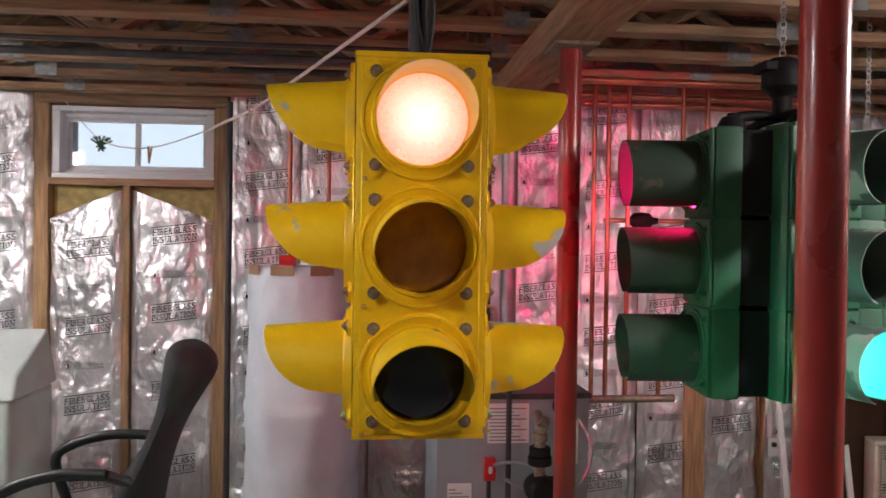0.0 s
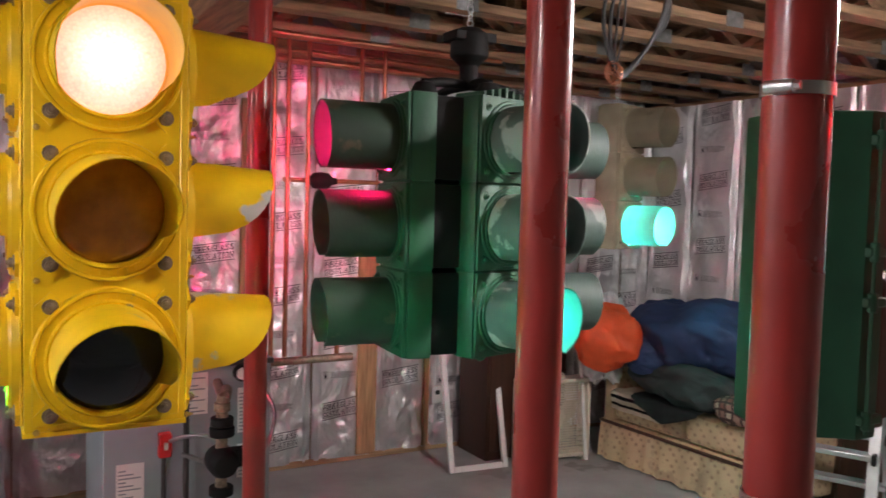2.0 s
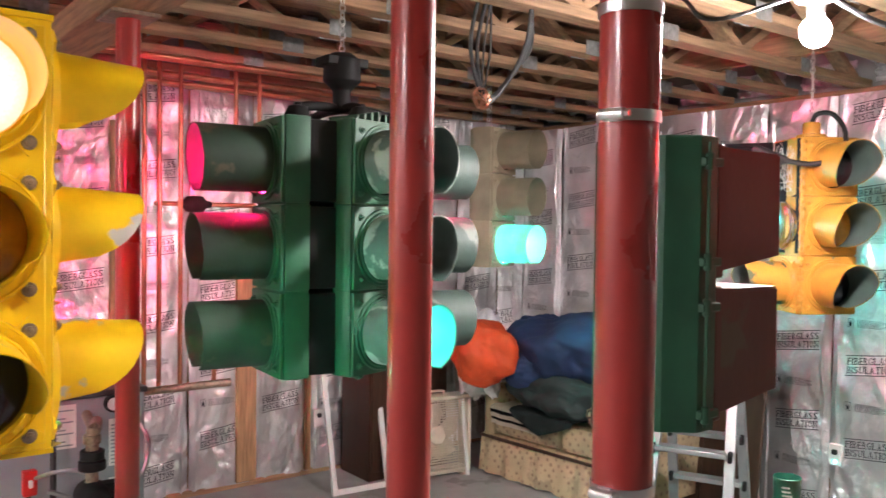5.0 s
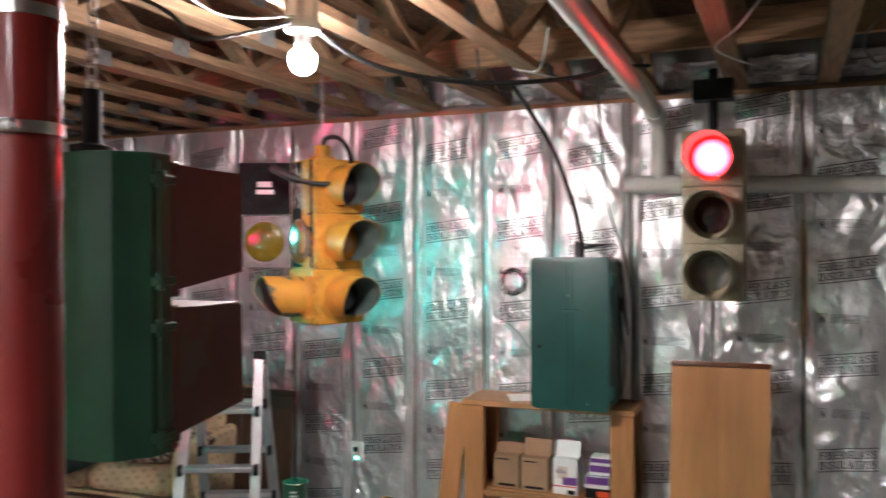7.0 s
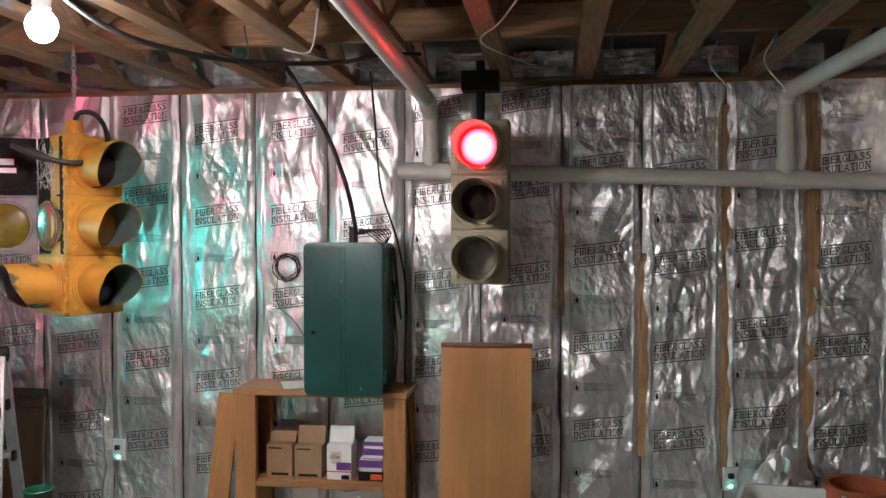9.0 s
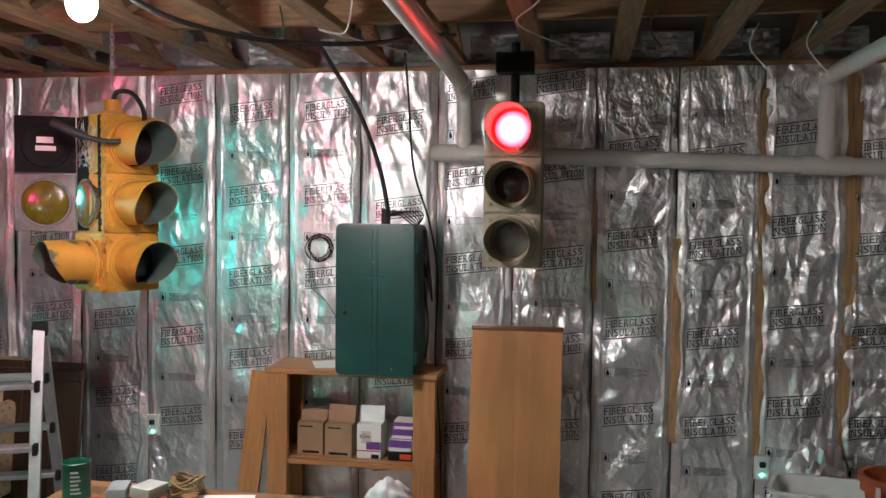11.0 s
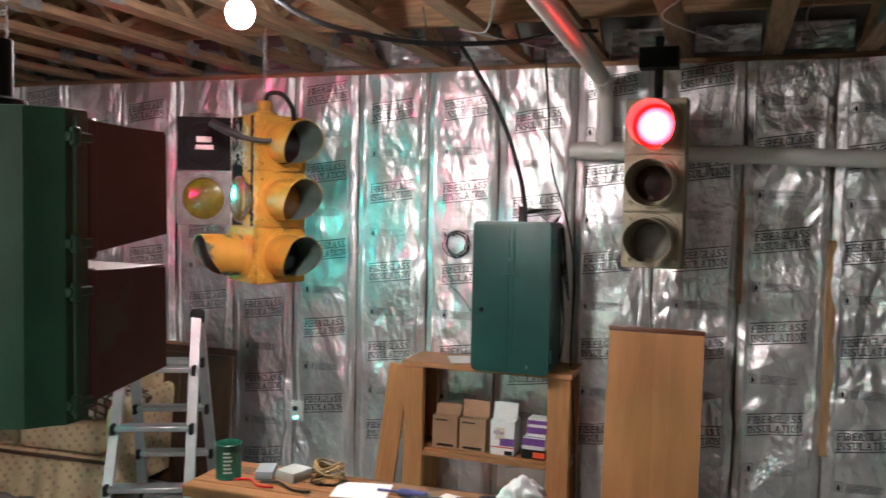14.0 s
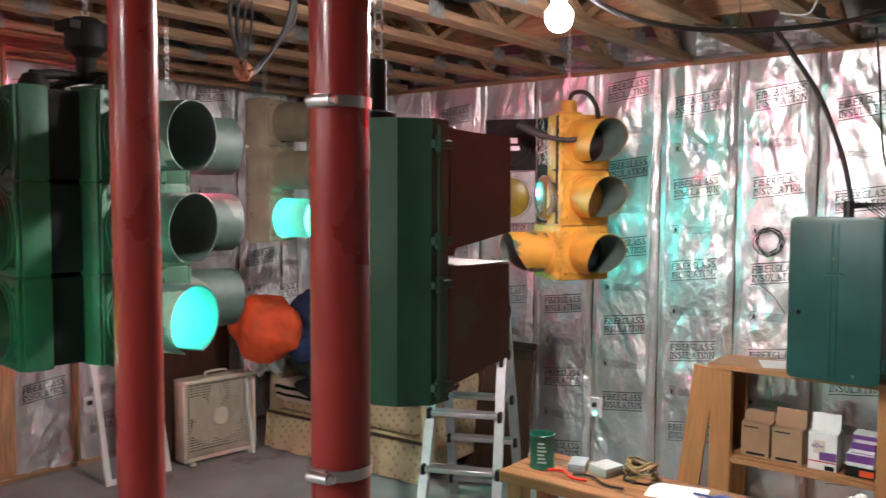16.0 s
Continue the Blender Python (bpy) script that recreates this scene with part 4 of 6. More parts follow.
# pedestrian signal seen from behind
ped = empty("pedestrian_signal", pose(1.165, 0.918, 1.290) @ Matrix.Diagonal((1, 0.79, 1.065, 1)), "two-section green pedestrian signal with brown-red hoods", "traffic signal", "hanging traffic signals")
bm = bmesh.new()
prof = [(-0.0, 0.0), (-0.012, 0.02), (-0.045, 0.05), (-0.06, 0.10), (-0.06, 0.20), (-0.045, 0.245), (-0.012, 0.275), (0.0, 0.29), (0.05, 0.29), (0.05, 0.0)]
lo = [bm.verts.new((x, y, 0.0)) for x, y in prof]
hi = [bm.verts.new((x, y, 0.472)) for x, y in prof]
for i in range(len(prof)):
    j = (i + 1) % len(prof)
    bm.faces.new((lo[i], lo[j], hi[j], hi[i]))
bm.faces.new(lo[::-1])
bm.faces.new(hi)
part("housing", bevelled(bm, 0.006, 2, 55), M_grn, ped, smooth=25)
for z in (0.03, 0.20, 0.272, 0.43):
    bm = bmesh.new()
    tube(bm, [(0.012, -0.010, z - 0.014), (0.012, -0.010, z + 0.014)], 0.009, 10)
    box(bm, 0.0, 0.05, -0.012, 0.006, z - 0.007, z + 0.007)
    part("hinge", bevelled(bm, 0.002, 1), M_grn, ped, "green cast hinge")
bm = bmesh.new()
tube(bm, [(0.012, -0.010, 0.01), (0.012, -0.010, 0.46)], 0.004, 8)
part("hinge_rod", bm, M_grn, ped)
for z0, z1 in ((0.245, 0.462), (0.012, 0.232)):
    bm = bmesh.new()
    box(bm, 0.052, 0.075, 0.004, 0.286, z0, z1)
    d = part("door", bevelled(bm, 0.004, 1), M_brown, ped, "brown-red section door")
    L, h = 0.175, z1 - z0
    for y in (0.008, 0.276):
        bm = bmesh.new()
        vs = [(0.075, y, z0 + 0.012), (0.075, y, z1 - 0.004), (0.075 + L, y, z1 - 0.010), (0.075 + L + 0.004, y, z0 + 0.035)]
        a = [bm.verts.new(v) for v in vs] + [bm.verts.new((v[0], v[1] + 0.003, v[2])) for v in vs]
        for f in ((0, 1, 2, 3), (7, 6, 5, 4), (0, 4, 5, 1), (1, 5, 6, 2), (2, 6, 7, 3), (3, 7, 4, 0)):
            bm.faces.new([a[i] for i in f])
        part("hood_side", bm, M_brown, d, "brown-red side of the hood")
    bm = bmesh.new()
    box(bm, 0.075, 0.075 + L, 0.0115, 0.2755, z1 - 0.009, z1 - 0.006)
    part("hood_top", bm, M_brown, d, "brown-red top of the hood")
    bm = bmesh.new()
    box(bm, 0.0755, 0.079, 0.03, 0.26, z0 + 0.02, z1 - 0.02)
    part("message_lens", bm, L_red_off, ped, "unlit message glass")
bm = bmesh.new()
tube(bm, [(0.0, 0.16, 0.472), (0.0, 0.16, 0.575)], 0.018, 14)
lathe(bm, [(0.04, 0.472), (0.04, 0.485), (0.02, 0.49)], 20, Matrix.Translation((0, 0.16, 0)))
part("hanger_stub", bm, M_black, ped, "black hanger pipe stub")
chain((1.165, 1.03, 2.44), (1.165, 1.045, 1.90))

# orange-yellow cluster with open doors
CX, CY, CZ = 3.46, 2.01, 1.262
ors = empty("traffic_signal", pose(CX, CY, CZ), "orange-yellow traffic signal cluster with two doors swung open", "traffic signal", "hanging traffic signals")
OI = ors.matrix_basis.inverted()
OS, OW = 0.264, 0.27
n1 = Vector((-0.469, -0.883, 0))
n2 = Vector((-0.839, 0.545, 0))
t1, t2 = Vector((0.883, -0.469, 0)), Vector((0.545, 0.839, 0))
C = Vector((CX, CY, CZ))
p = C + t1 * OW / 2
head(ors, OI @ facing(p.x, p.y, CZ, 208), OW, OS, 3, 0.15, M_yeld, M_yeld, [L_red_off, L_amb_off, L_grn_off], "cutaway", 0.2, 0.1, no_visor=())
p = C + t2 * OW / 2
h2 = head(ors, OI @ facing(p.x, p.y, CZ, 303), OW, OS, 3, 0.15, M_yeld, M_yelc, [L_red_off, L_amb_off, L_grn_off], "cutaway", 0.2, 0.1, open_doors=(0, 1))
# the open sections: black box with loose wires, and a mirror bowl
bm = bmesh.new()
box(bm, -0.118, 0.118, -0.004, -0.001, OS + 0.008, 3 * OS - 0.008)
part("wire_bay", bm, M_inner, h2)
bm = bmesh.new()
rw = random.Random(4)
for i in range(11):
    pts = [Vector((rw.uniform(-0.1, 0.1), rw.uniform(-0.035, -0.006), 2 * OS + rw.uniform(0.02, 0.24))) for _ in range(4)]
    tube(bm, smoothline(pts, 5), 0.0008, 5)
tagged(part("loose_wires", bm, M_pvc, h2, "tangle of thin pale wires"), kind="stuff")
bm = bmesh.new()
lathe(bm, [(0.0, 0.005), (0.03, 0.006), (0.06, 0.010), (0.085, 0.015), (0.1, 0.021), (0.110, 0.021), (0.112, 0.015), (0.112, 0.002)], 36, Matrix.Translation((0, 0, OS * 1.5)) @ Matrix.Rotation(radians(90), 4, "X"))
part("reflector", bm, M_chrome, h2, "mirror bowl of the lamp")
for k in range(2):
    zc = OS * (2.5 - k)
    hinge = C + t2 * (OW - 0.005)
    dm = OI @ facing(hinge.x - 0.063, hinge.y + 0.115, CZ, 246)
    bm = bmesh.new()
    box(bm, -0.128, 0.128, -0.006, 0.006, zc - 0.128, zc + 0.128)
    bevelled(bm, 0.006, 2)
    lathe(bm, [(0.1, 0.006), (0.1, 0.013), (0.108, 0.013), (0.112, 0.006)], 36, Matrix.Translation((0, 0, zc)) @ Matrix.Rotation(radians(90), 4, "X"))
    dd = part("open_door", bm, M_inner if k == 0 else M_doorm, ors, "door swung open, seen from inside", m=dm)
    if k == 0:
        bm = bmesh.new()
        lathe(bm, [(0, 0.03), (0.05, 0.03), (0.085, 0.022), (0.1, 0.008)], 32, Matrix.Translation((0, 0, zc)) @ Matrix.Rotation(radians(90), 4, "X"))
        part("lamp_back", bm, M_inner, dd)
        bm = bmesh.new()
        box(bm, -0.03, 0.04, -0.0335, -0.031, zc + 0.005, zc + 0.032)
        box(bm, -0.035, 0.05, -0.0335, -0.031, zc - 0.03, zc - 0.008)
        part("sticker", bm, M_paper, dd, "white printed sticker")
    else:
        part("lens", dome_bm(0.1, 0.016), lens_mat("amber_lens_backlit", (0.11, 0.085, 0.006)), dd, m=pose(0, -0.006, zc))
    bm = visor_bm(0.1, cut("cutaway", 0.16))
    part("visor", bm, M_yeld, dd, m=pose(0, 0.008, zc, 0, 0, 180))
bm = bmesh.new()
mid = (t1 + t2) * 0.09
lathe(bm, [(0, 0.07), (0.034, 0.07), (0.038, 0.064), (0.038, 0.018), (0.062, 0.014), (0.066, 0.0)], 20, Matrix.Translation((mid.x, mid.y, 3 * OS)))
part("top_hub", bm, M_yeld, ors)
for z in (0.03, 0.075, 0.10, 0.16, 0.20, 0.235, 0.29, 0.34, 0.365, 0.42, 0.47, 0.50, 0.56, 0.61, 0.635, 0.69, 0.73, 0.765):
    bm = bmesh.new()
    tube(bm, [(-0.012, -0.006, z - 0.011), (-0.012, -0.006, z + 0.011)], 0.008, 8)
    box(bm, -0.010, 0.012, -0.016, 0.008, z - 0.006, z + 0.006)
    part("hinge_lug", bm, M_yeld, ors)
bm = bmesh.new()
tube(bm, [(mid.x, mid.y, 3 * OS), (mid.x, mid.y, 2.80 - CZ)], 0.0018, 6)
part("hanger_wire", bm, M_steel, ors)
bm = bmesh.new()
across, fore = Vector((0.533, -0.846, 0)), Vector((-0.846, -0.533, 0))
loop = [mid + across * a + fore * f + Vector((0, 0, 3 * OS + z)) for a, f, z in ((0.0, 0.0, 0.06), (0.02, 0.02, 0.105), (0.08, 0.05, 0.10), (0.125, 0.09, 0.03), (0.12, 0.14, -0.06), (0.03, 0.17, -0.125), (-0.10, 0.17, -0.115), (-0.24, 0.13, -0.05))]
tube(bm, smoothline(loop, 8), [0.011] * 40 + [0.012] * 9 + [0.020] * 8, 10)
part("cable", bm, M_blackp, ors, "thick black cable looping down")
chain((CX + mid.x, CY + mid.y, 2.44), (CX + mid.x, CY + mid.y, 2.12))

# tan signal with the red lamp lit, in front of the drain pipe
rsig = empty("traffic_signal", pose(3.86, 0.255, 1.39), "tan traffic signal before the drain pipe, red lamp lit", "traffic signal", "hanging traffic signals")
head(rsig, pose(0, 0, 0, 0, 0, 180 - 272), 0.262, 0.248, 3, 0.15, M_tan, M_tan, [G_redw, L_red_off, L_clear], "cutaway", 0.19, 0.1, lining=M_tan, lens_r=0.08)
bm = bmesh.new()
tube(bm, [(0.07, 0, 0.74), (0.07, 0, 1.02)], 0.02, 12)
box(bm, 0.02, 0.12, -0.085, 0.085, 0.88, 0.97)
part("hanger", bevelled(bm, 0.003, 1), M_black, rsig, "dark hanger under the trusses")


# ---- lamps of the place and added fill bulbs ----
def bulb_fixture(place, label):
    x, y, z = place
    t = empty("ceiling_lamp", pose(x, y, z), label, "lamp", "bare bulbs")
    bm = bmesh.new()
    lathe(bm, [(0, -0.050), (0.010, -0.0488), (0.020, -0.045), (0.029, -0.038), (0.036, -0.028), (0.041, -0.015), (0.043, 0.0), (0.041, 0.011), (0.036, 0.022), (0.026, 0.033), (0.016, 0.04), (0.0, 0.04)], 36)
    part("bulb", bm, G_bulb, t, "lit white glass bulb")
    bm = bmesh.new()
    top = CEIL - z
    lathe(bm, [(0.0, 0.044), (0.024, 0.044), (0.026, 0.075), (0.055, 0.085), (0.058, 0.10), (0.058, 0.108), (0.0, 0.108)], 28)
    part("lampholder", bm, M_white, t, "white porcelain lampholder")
    bm = bmesh.new()
    tube(bm, [(0, 0, 0.108), (0, 0, top + 0.003)], 0.05, 20)
    part("junction_box", bm, M_steel, t)
    return t


bulb_fixture(BULB, "lit bare bulb in a white porcelain holder under the trusses")
bulb_fixture(BULB2, "lit bare bulb in a porcelain holder near the trusses")
# Fixture made up to carry the added north-west fill light.
bulb_fixture(NORTH_FILL, "added unseen fill bulb in a porcelain holder near the window")
bulb_fixture(WARM_FILL, "added unseen warm bulb in a porcelain holder by the back wall")

# ---- pipes and wires ----
bm = bmesh.new()
tube(bm, [(4.26, 0.70, 1.935), (4.26, -0.13, 1.912), (4.26, -1.27, 1.872), (4.26, -2.9, 1.82)], 0.040, 20)
drain = empty("drain_pipe", pose(0, 0, 0), "white plastic drain pipe along the foil wall", "pipe")
part("run", bm, M_pvc, drain)
bm = bmesh.new()
tube(bm, smoothline([(4.26, 0.535, 1.93), (4.26, 0.535, 2.12), (4.235, 0.535, 2.215), (4.13, 0.533, 2.262), (3.95, 0.531, 2.272)], 6) + [Vector((0.9, 0.50, 2.342))], 0.039, 20)
part("branch", bm, M_pvc, drain)
bm = bmesh.new()
tube(bm, smoothline([(4.26, -1.17, 1.875), (4.26, -1.17, 2.19), (4.255, -1.17, 2.245), (4.22, -1.171, 2.282), (4.15, -1.175, 2.291)], 6) + [Vector((1.6, -1.34, 2.34))], 0.039, 20)
part("branch", bm, M_pvc, drain)
for p0, p1 in (((4.26, 0.66, 1.934), (4.26, 0.42, 1.928)), ((4.26, 0.535, 1.985), (4.26, 0.535, 2.03)), ((4.26, -1.06, 1.88), (4.26, -1.28, 1.872)), ((4.26, -1.17, 1.925), (4.26, -1.17, 1.97)),
               ((4.17, 0.533, 2.252), (4.08, 0.532, 2.268)), ((4.26, -0.06, 1.914), (4.26, -0.12, 1.912))):
    bm = bmesh.new()
    tube(bm, [p0, p1], 0.0455, 20)
    part("coupling", bm, M_pvc, drain)


def pipe(name, pts, r, material, label, category="pipe", group="heating pipes"):
    bm = bmesh.new()
    tube(bm, pts, r, 12)
    return thing(name, bm, material, label, category, group=group)


for x, z0, y in ((1.335, 0.83, 4.10), (1.44, 0.83, 4.10), (1.25, 0.83, 4.06), (1.726, 1.9, 4.10), (1.855, 1.9, 4.10), (1.60, 0.83, 4.062)):
    pipe("copper_riser", [(x, y, z0), (x, y, 1.1 if x == 1.60 else 2.80)], 0.0115, M_copper, "thin copper riser pipe up to the trusses")
for y, z, x0, x1 in ((3.815, 2.383, 0.95, 2.4), (3.86, 2.383, 0.95, 2.3), (4.22, 2.383, 0.95, 2.3), (4.26, 2.383, 0.95, 2.5), (4.10, 2.32, 1.2, 2.1)):
    pipe("copper_pipe", [(x0, y, z), (x1, y + 0.02, z)], 0.0115, M_copper, "copper pipe running under the trusses")
for y, z, x0, x1, r in ((3.42, 2.345, -1.45, 0.3, 0.016), (3.75, 2.36, -0.5, 0.65, 0.013), (3.30, 2.37, -2.2, 0.6, 0.010)):
    pipe("iron_pipe", [(x0, y, z), (x1, y, z)], r, M_iron, "black iron pipe hung under the trusses", group="iron pipes")
pipe("iron_pipe", [(-0.645, 4.72, 0.0), (-0.645, 4.72, 2.37)], 0.017, M_iron, "black iron pipe standing beside the window post", group="iron pipes")
pipe("iron_pipe", [(0.745, 3.58, 0.0), (0.745, 3.58, 1.12), (0.745, 4.2, 1.2), (0.745, 4.25, 2.38)], 0.012, M_iron, "black iron gas pipe beside the boiler", group="iron pipes")
pipe("vent_pipe", [(0.85, 4.22, 0.94), (0.85, 4.22, 2.6)], 0.042, M_alu, "shiny metal vent pipe rising from the boiler", group="vent")
pipe("supply_pipe", [(0.86, 3.45, 0.83), (0.9, 3.7, 0.83), (1.0, 4.03, 0.83), (1.68, 4.05, 0.83)], 0.02, M_rust, "brown iron supply pipe with elbows")


def cord(name, pts, r, material, label, category="cable", group="cables"):
    bm = bmesh.new()
    tube(bm, smoothline(pts, 8), r, 8)
    return thing(name, bm, material, label, category, group=group)


cord("cable", [(4.0, 1.20, 2.42), (4.05, 1.17, 2.36), (4.08, 1.03, 2.12), (4.10, 0.93, 1.85), (4.10, 0.885, 1.64)], 0.011, M_blackp, "thick black cable from the trusses to the green cabinet")
cord("cable", [(4.15, 0.82, 2.42), (4.2, 0.81, 2.2), (4.2, 0.78, 1.85), (4.22, 0.70, 1.58), (4.25, 0.66, 1.3), (4.26, 0.67, 0.9), (4.2, 0.63, 0.5), (4.2, 0.62, 0.03)], 0.005, M_blackp, "thin black cable hanging past the cabinet")
cord("cable", [(1.2, 1.9, 2.40), (1.83, 1.55, 2.30), (1.9, 1.43, 2.20), (2.10, 1.36, 2.26), (2.28, 1.33, 2.335)], 0.006, M_blackp, "black lamp cord drooping under the trusses")
cord("cable", [(2.28, 1.33, 2.335), (2.45, 1.2, 2.225), (2.75, 1.0, 2.20), (3.05, 0.72, 2.24), (3.4, 0.58, 2.34), (3.7, 0.5, 2.40)], 0.009, M_blackp, "black power cable sagging under the trusses")
cord("cable", [(1.0, 0.95, 2.40), (1.5, 1.25, 2.30), (1.95, 1.4, 2.275), (2.23, 1.33, 2.33)], 0.004, M_white, "pale thin wire under the trusses")
for s, y in ((0, -0.4), (1, 0.1), (2, -0.75), (3, 0.9), (4, 1.25)):
    cord("wire", [(2.4 + 0.2 * s, y - 0.15, 2.42), (2.8 + 0.2 * s, y, 2.39 - 0.03 * (s % 2)), (3.4, y + 0.1, 2.37), (4.1, y - 0.1 * (s % 2), 2.41)], 0.0035, M_white if s % 2 else M_iron, "thin electrical wire stapled under the trusses", group="wires")
for y, l in ((-0.75, 0.22), (-0.97, 0.2)):
    cord("wire", [(3.7, y, 2.42), (3.72, y + 0.03, 2.33), (3.74, y - 0.06, 2.22), (3.75, y - 0.05, 2.42 - l)], 0.003, M_rope, "loose pale wire end hanging from the trusses", group="wires")
# coil of wire and loops hung near the middle
for k in range(4):
    a = k * 0.7
    cord("cable", [(1.80 + 0.05 * math.sin(a), 2.25, 2.44), (1.78 + 0.03 * k, 2.28, 2.25), (1.83, 2.26, 2.07), (1.90 + 0.015 * k, 2.24, 2.12 + 0.02 * k), (1.98 + 0.01 * k, 2.22, 2.27), (1.99, 2.20, 2.44)], 0.007 if k < 2 else 0.004, M_blackp, "black cable looped from the trusses")
bm = bmesh.new()
rw = random.Random(9)
for k in range(9):
    r = rw.uniform(0.022, 0.04)
    tl = Matrix.Rotation(rw.uniform(0, 3), 3, "Z") @ Matrix.Rotation(rw.uniform(0.6, 2.2), 3, "X")
    tube(bm, [Vector((1.815, 2.26, 2.075)) + tl @ Vector((r * math.cos(q), r * math.sin(q), 0)) for q in [2 * math.pi * j / 14 for j in range(15)]], 0.0018, 5, False)
thing("wire_tangle", bm, M_copper, "small tangle of bare copper wire ends", "wire", kind="stuff")
bm = bmesh.new()
turns = []
for j in range(7 * 20):
    q = 2 * math.pi * j / 20
    r = 0.062 + 0.011 * math.sin(q * 0.37) + 0.004 * rw.uniform(-1, 1)
    turns.append(Vector((4.328 + 0.008 * math.sin(q * 0.8), 1.31 + 0.006 * math.sin(q * 0.23) + r * math.cos(q), 1.44 + r * math.sin(q))))
tube(bm, turns + smoothline([turns[-1], (4.32, 1.36, 1.25), (4.32, 1.28, 1.17), (4.33, 1.22, 1.08)])[1:], 0.0025, 5)
thing("wire_coil", bm, M_blackp, "coil of dark wire hung on the foil wall", "wire")

# clothes line with pegs
line = [(0.25, 2.6, 2.40), (0.223, 2.673, 2.388), (-0.345, 3.482, 2.156), (-0.632, 4.013, 2.124), (-1.012, 4.454, 2.077), (-1.324, 4.687, 2.135), (-1.56, 4.83, 2.36)]
bm = bmesh.new()
tube(bm, line[1:4], 0.007, 8)
tube(bm, smoothline(line[3:], 5), 0.0035, 8)
thing("clothes_line", bm, M_rope, "white rope clothes line tied to the trusses", "rope")


def peg(x, y, z, material, tilt, label):
    bm = bmesh.new()
    for s in (-1, 1):
        box(bm, -0.005, 0.005, -0.004, 0.004, -0.055, 0.035, Matrix.Rotation(radians(6 * s), 4, "Y") @ Matrix.Translation((0.0055 * s, 0, 0)))
    tube(bm, [(-0.008, 0, 0), (0.008, 0, 0)], 0.004, 6)
    return thing("clothes_peg", bm, material, label, "clothes peg", m=pose(x, y, z, 0, tilt, 10), group="pegs on the line")


peg(-0.345, 3.482, 2.13, M_rope, 0, "white clothes peg on the rope")
peg(-0.375, 3.52, 2.14, M_rope, 6, "white clothes peg on the rope")
peg(-1.012, 4.454, 2.052, M_pine, 3, "wooden clothes peg on the line")
for a in (-50, -20, 25, 60):
    peg(-1.324 + a * 0.0004, 4.68, 2.125, M_grn, a, "dark green clothes peg clipped before the window")

# ---- foil wall side: shelf, cabinet, board, table ----
sh = empty("wooden_shelf", pose(4.05, 1.06, 0), "open wooden shelf unit of orange-brown pine", "shelf")
for y0, y1 in ((0.325, 0.43), (-0.43, -0.32)):
    for x0 in (0.0, 0.235):
        part("leg", bbox(x0, x0 + 0.04, y0, y1, 0.0, 0.82, 0.003, 1), M_pine, sh)
for z in (0.10, 0.375, 0.821):
    part("shelf_board", bbox(-0.012, 0.285, -0.44, 0.44, z, z + 0.028, 0.003, 1) if z > 0.7 else bbox(0.042, 0.234, -0.43, 0.43, z, z + 0.022, 0.003, 1), M_pineh, sh)
part("front_lip", bbox(0.003, 0.04, -0.318, 0.323, 0.365, 0.39, 0.002, 1), M_pineh, sh)
part("side_board", bbox(0.042, 0.234, 0.405, 0.425, 0.40, 0.82, 0.002, 1), M_redwood, sh, "red-brown side panel")
thing("loose_board", bbox(-0.009, 0.009, -0.055, 0.055, 0, 0.83, 0.002, 1), M_pine, "plain board leaning against the shelf", "board", m=pose(4.06, 1.62, 0, 7, 0, 0))


def carton(x, y, z, w, d, h, material, label, flap=0.0, bars=(), writing=""):
    t = empty("carton", pose(x, y, z, 0, 0, 0), label, "box", "cartons on the shelf")
    b = part("body", bbox(0, d, -w / 2, w / 2, 0, h, 0.002, 1), material, t)
    if flap:
        bm = bmesh.new()
        box(bm, 0.0, 0.003, -w / 2, w / 2, 0, flap, Matrix.Translation((d * 0.5, 0, h)) @ Matrix.Rotation(radians(14), 4, "Y"))
        box(bm, 0.0, 0.003, -w / 2 + 0.005, w / 2 - 0.005, 0, flap * 0.9, Matrix.Translation((d - 0.004, 0, h)) @ Matrix.Rotation(radians(-8), 4, "Y"))
        part("flap", bm, material, t)
    for y0, y1, z0, z1, mm in bars:
        bm = bmesh.new()
        box(bm, -0.0022, -0.0008, y0 * w, y1 * w, z0 * h, z1 * h)
        part("print", bm, mm, b, "printed bars")
    if writing:
        cu = bpy.data.curves.new("print", "FONT")
        cu.body, cu.size, cu.extrude = writing, 0.032, 0.0004
        ob = new("print", cu)
        cu.materials.append(M_purple)
        ob.matrix_basis = pose(-0.0032, w * 0.38, h * 0.60, 90, 0, -90)
        ob.parent = b
    return t


ZS = 0.397
ink = M_inner
carton(4.115, 1.285, ZS, 0.135, 0.12, 0.165, M_card, "plain brown cardboard carton with dark lettering bars", 0.05, [(-0.35, 0.3, 0.06, 0.13, ink), (-0.1, 0.4, 0.86, 0.9, ink)])
carton(4.11, 1.135, ZS, 0.14, 0.12, 0.165, M_card, "open brown cardboard carton with raised flaps", 0.085, [(-0.35, 0.35, 0.06, 0.13, ink), (-0.1, 0.4, 0.86, 0.9, ink)])
carton(4.105, 0.975, ZS, 0.125, 0.12, 0.175, M_paper, "white and purple light bulb carton with open flaps", 0.08, [(-0.5, 0.1, 0.28, 0.5, M_purple), (-0.5, 0.5, 0.22, 0.25, M_redp), (-0.42, -0.1, 0.02, 0.14, ink), (-0.1, 0.3, 0.45, 0.8, M_cream)], "60w")
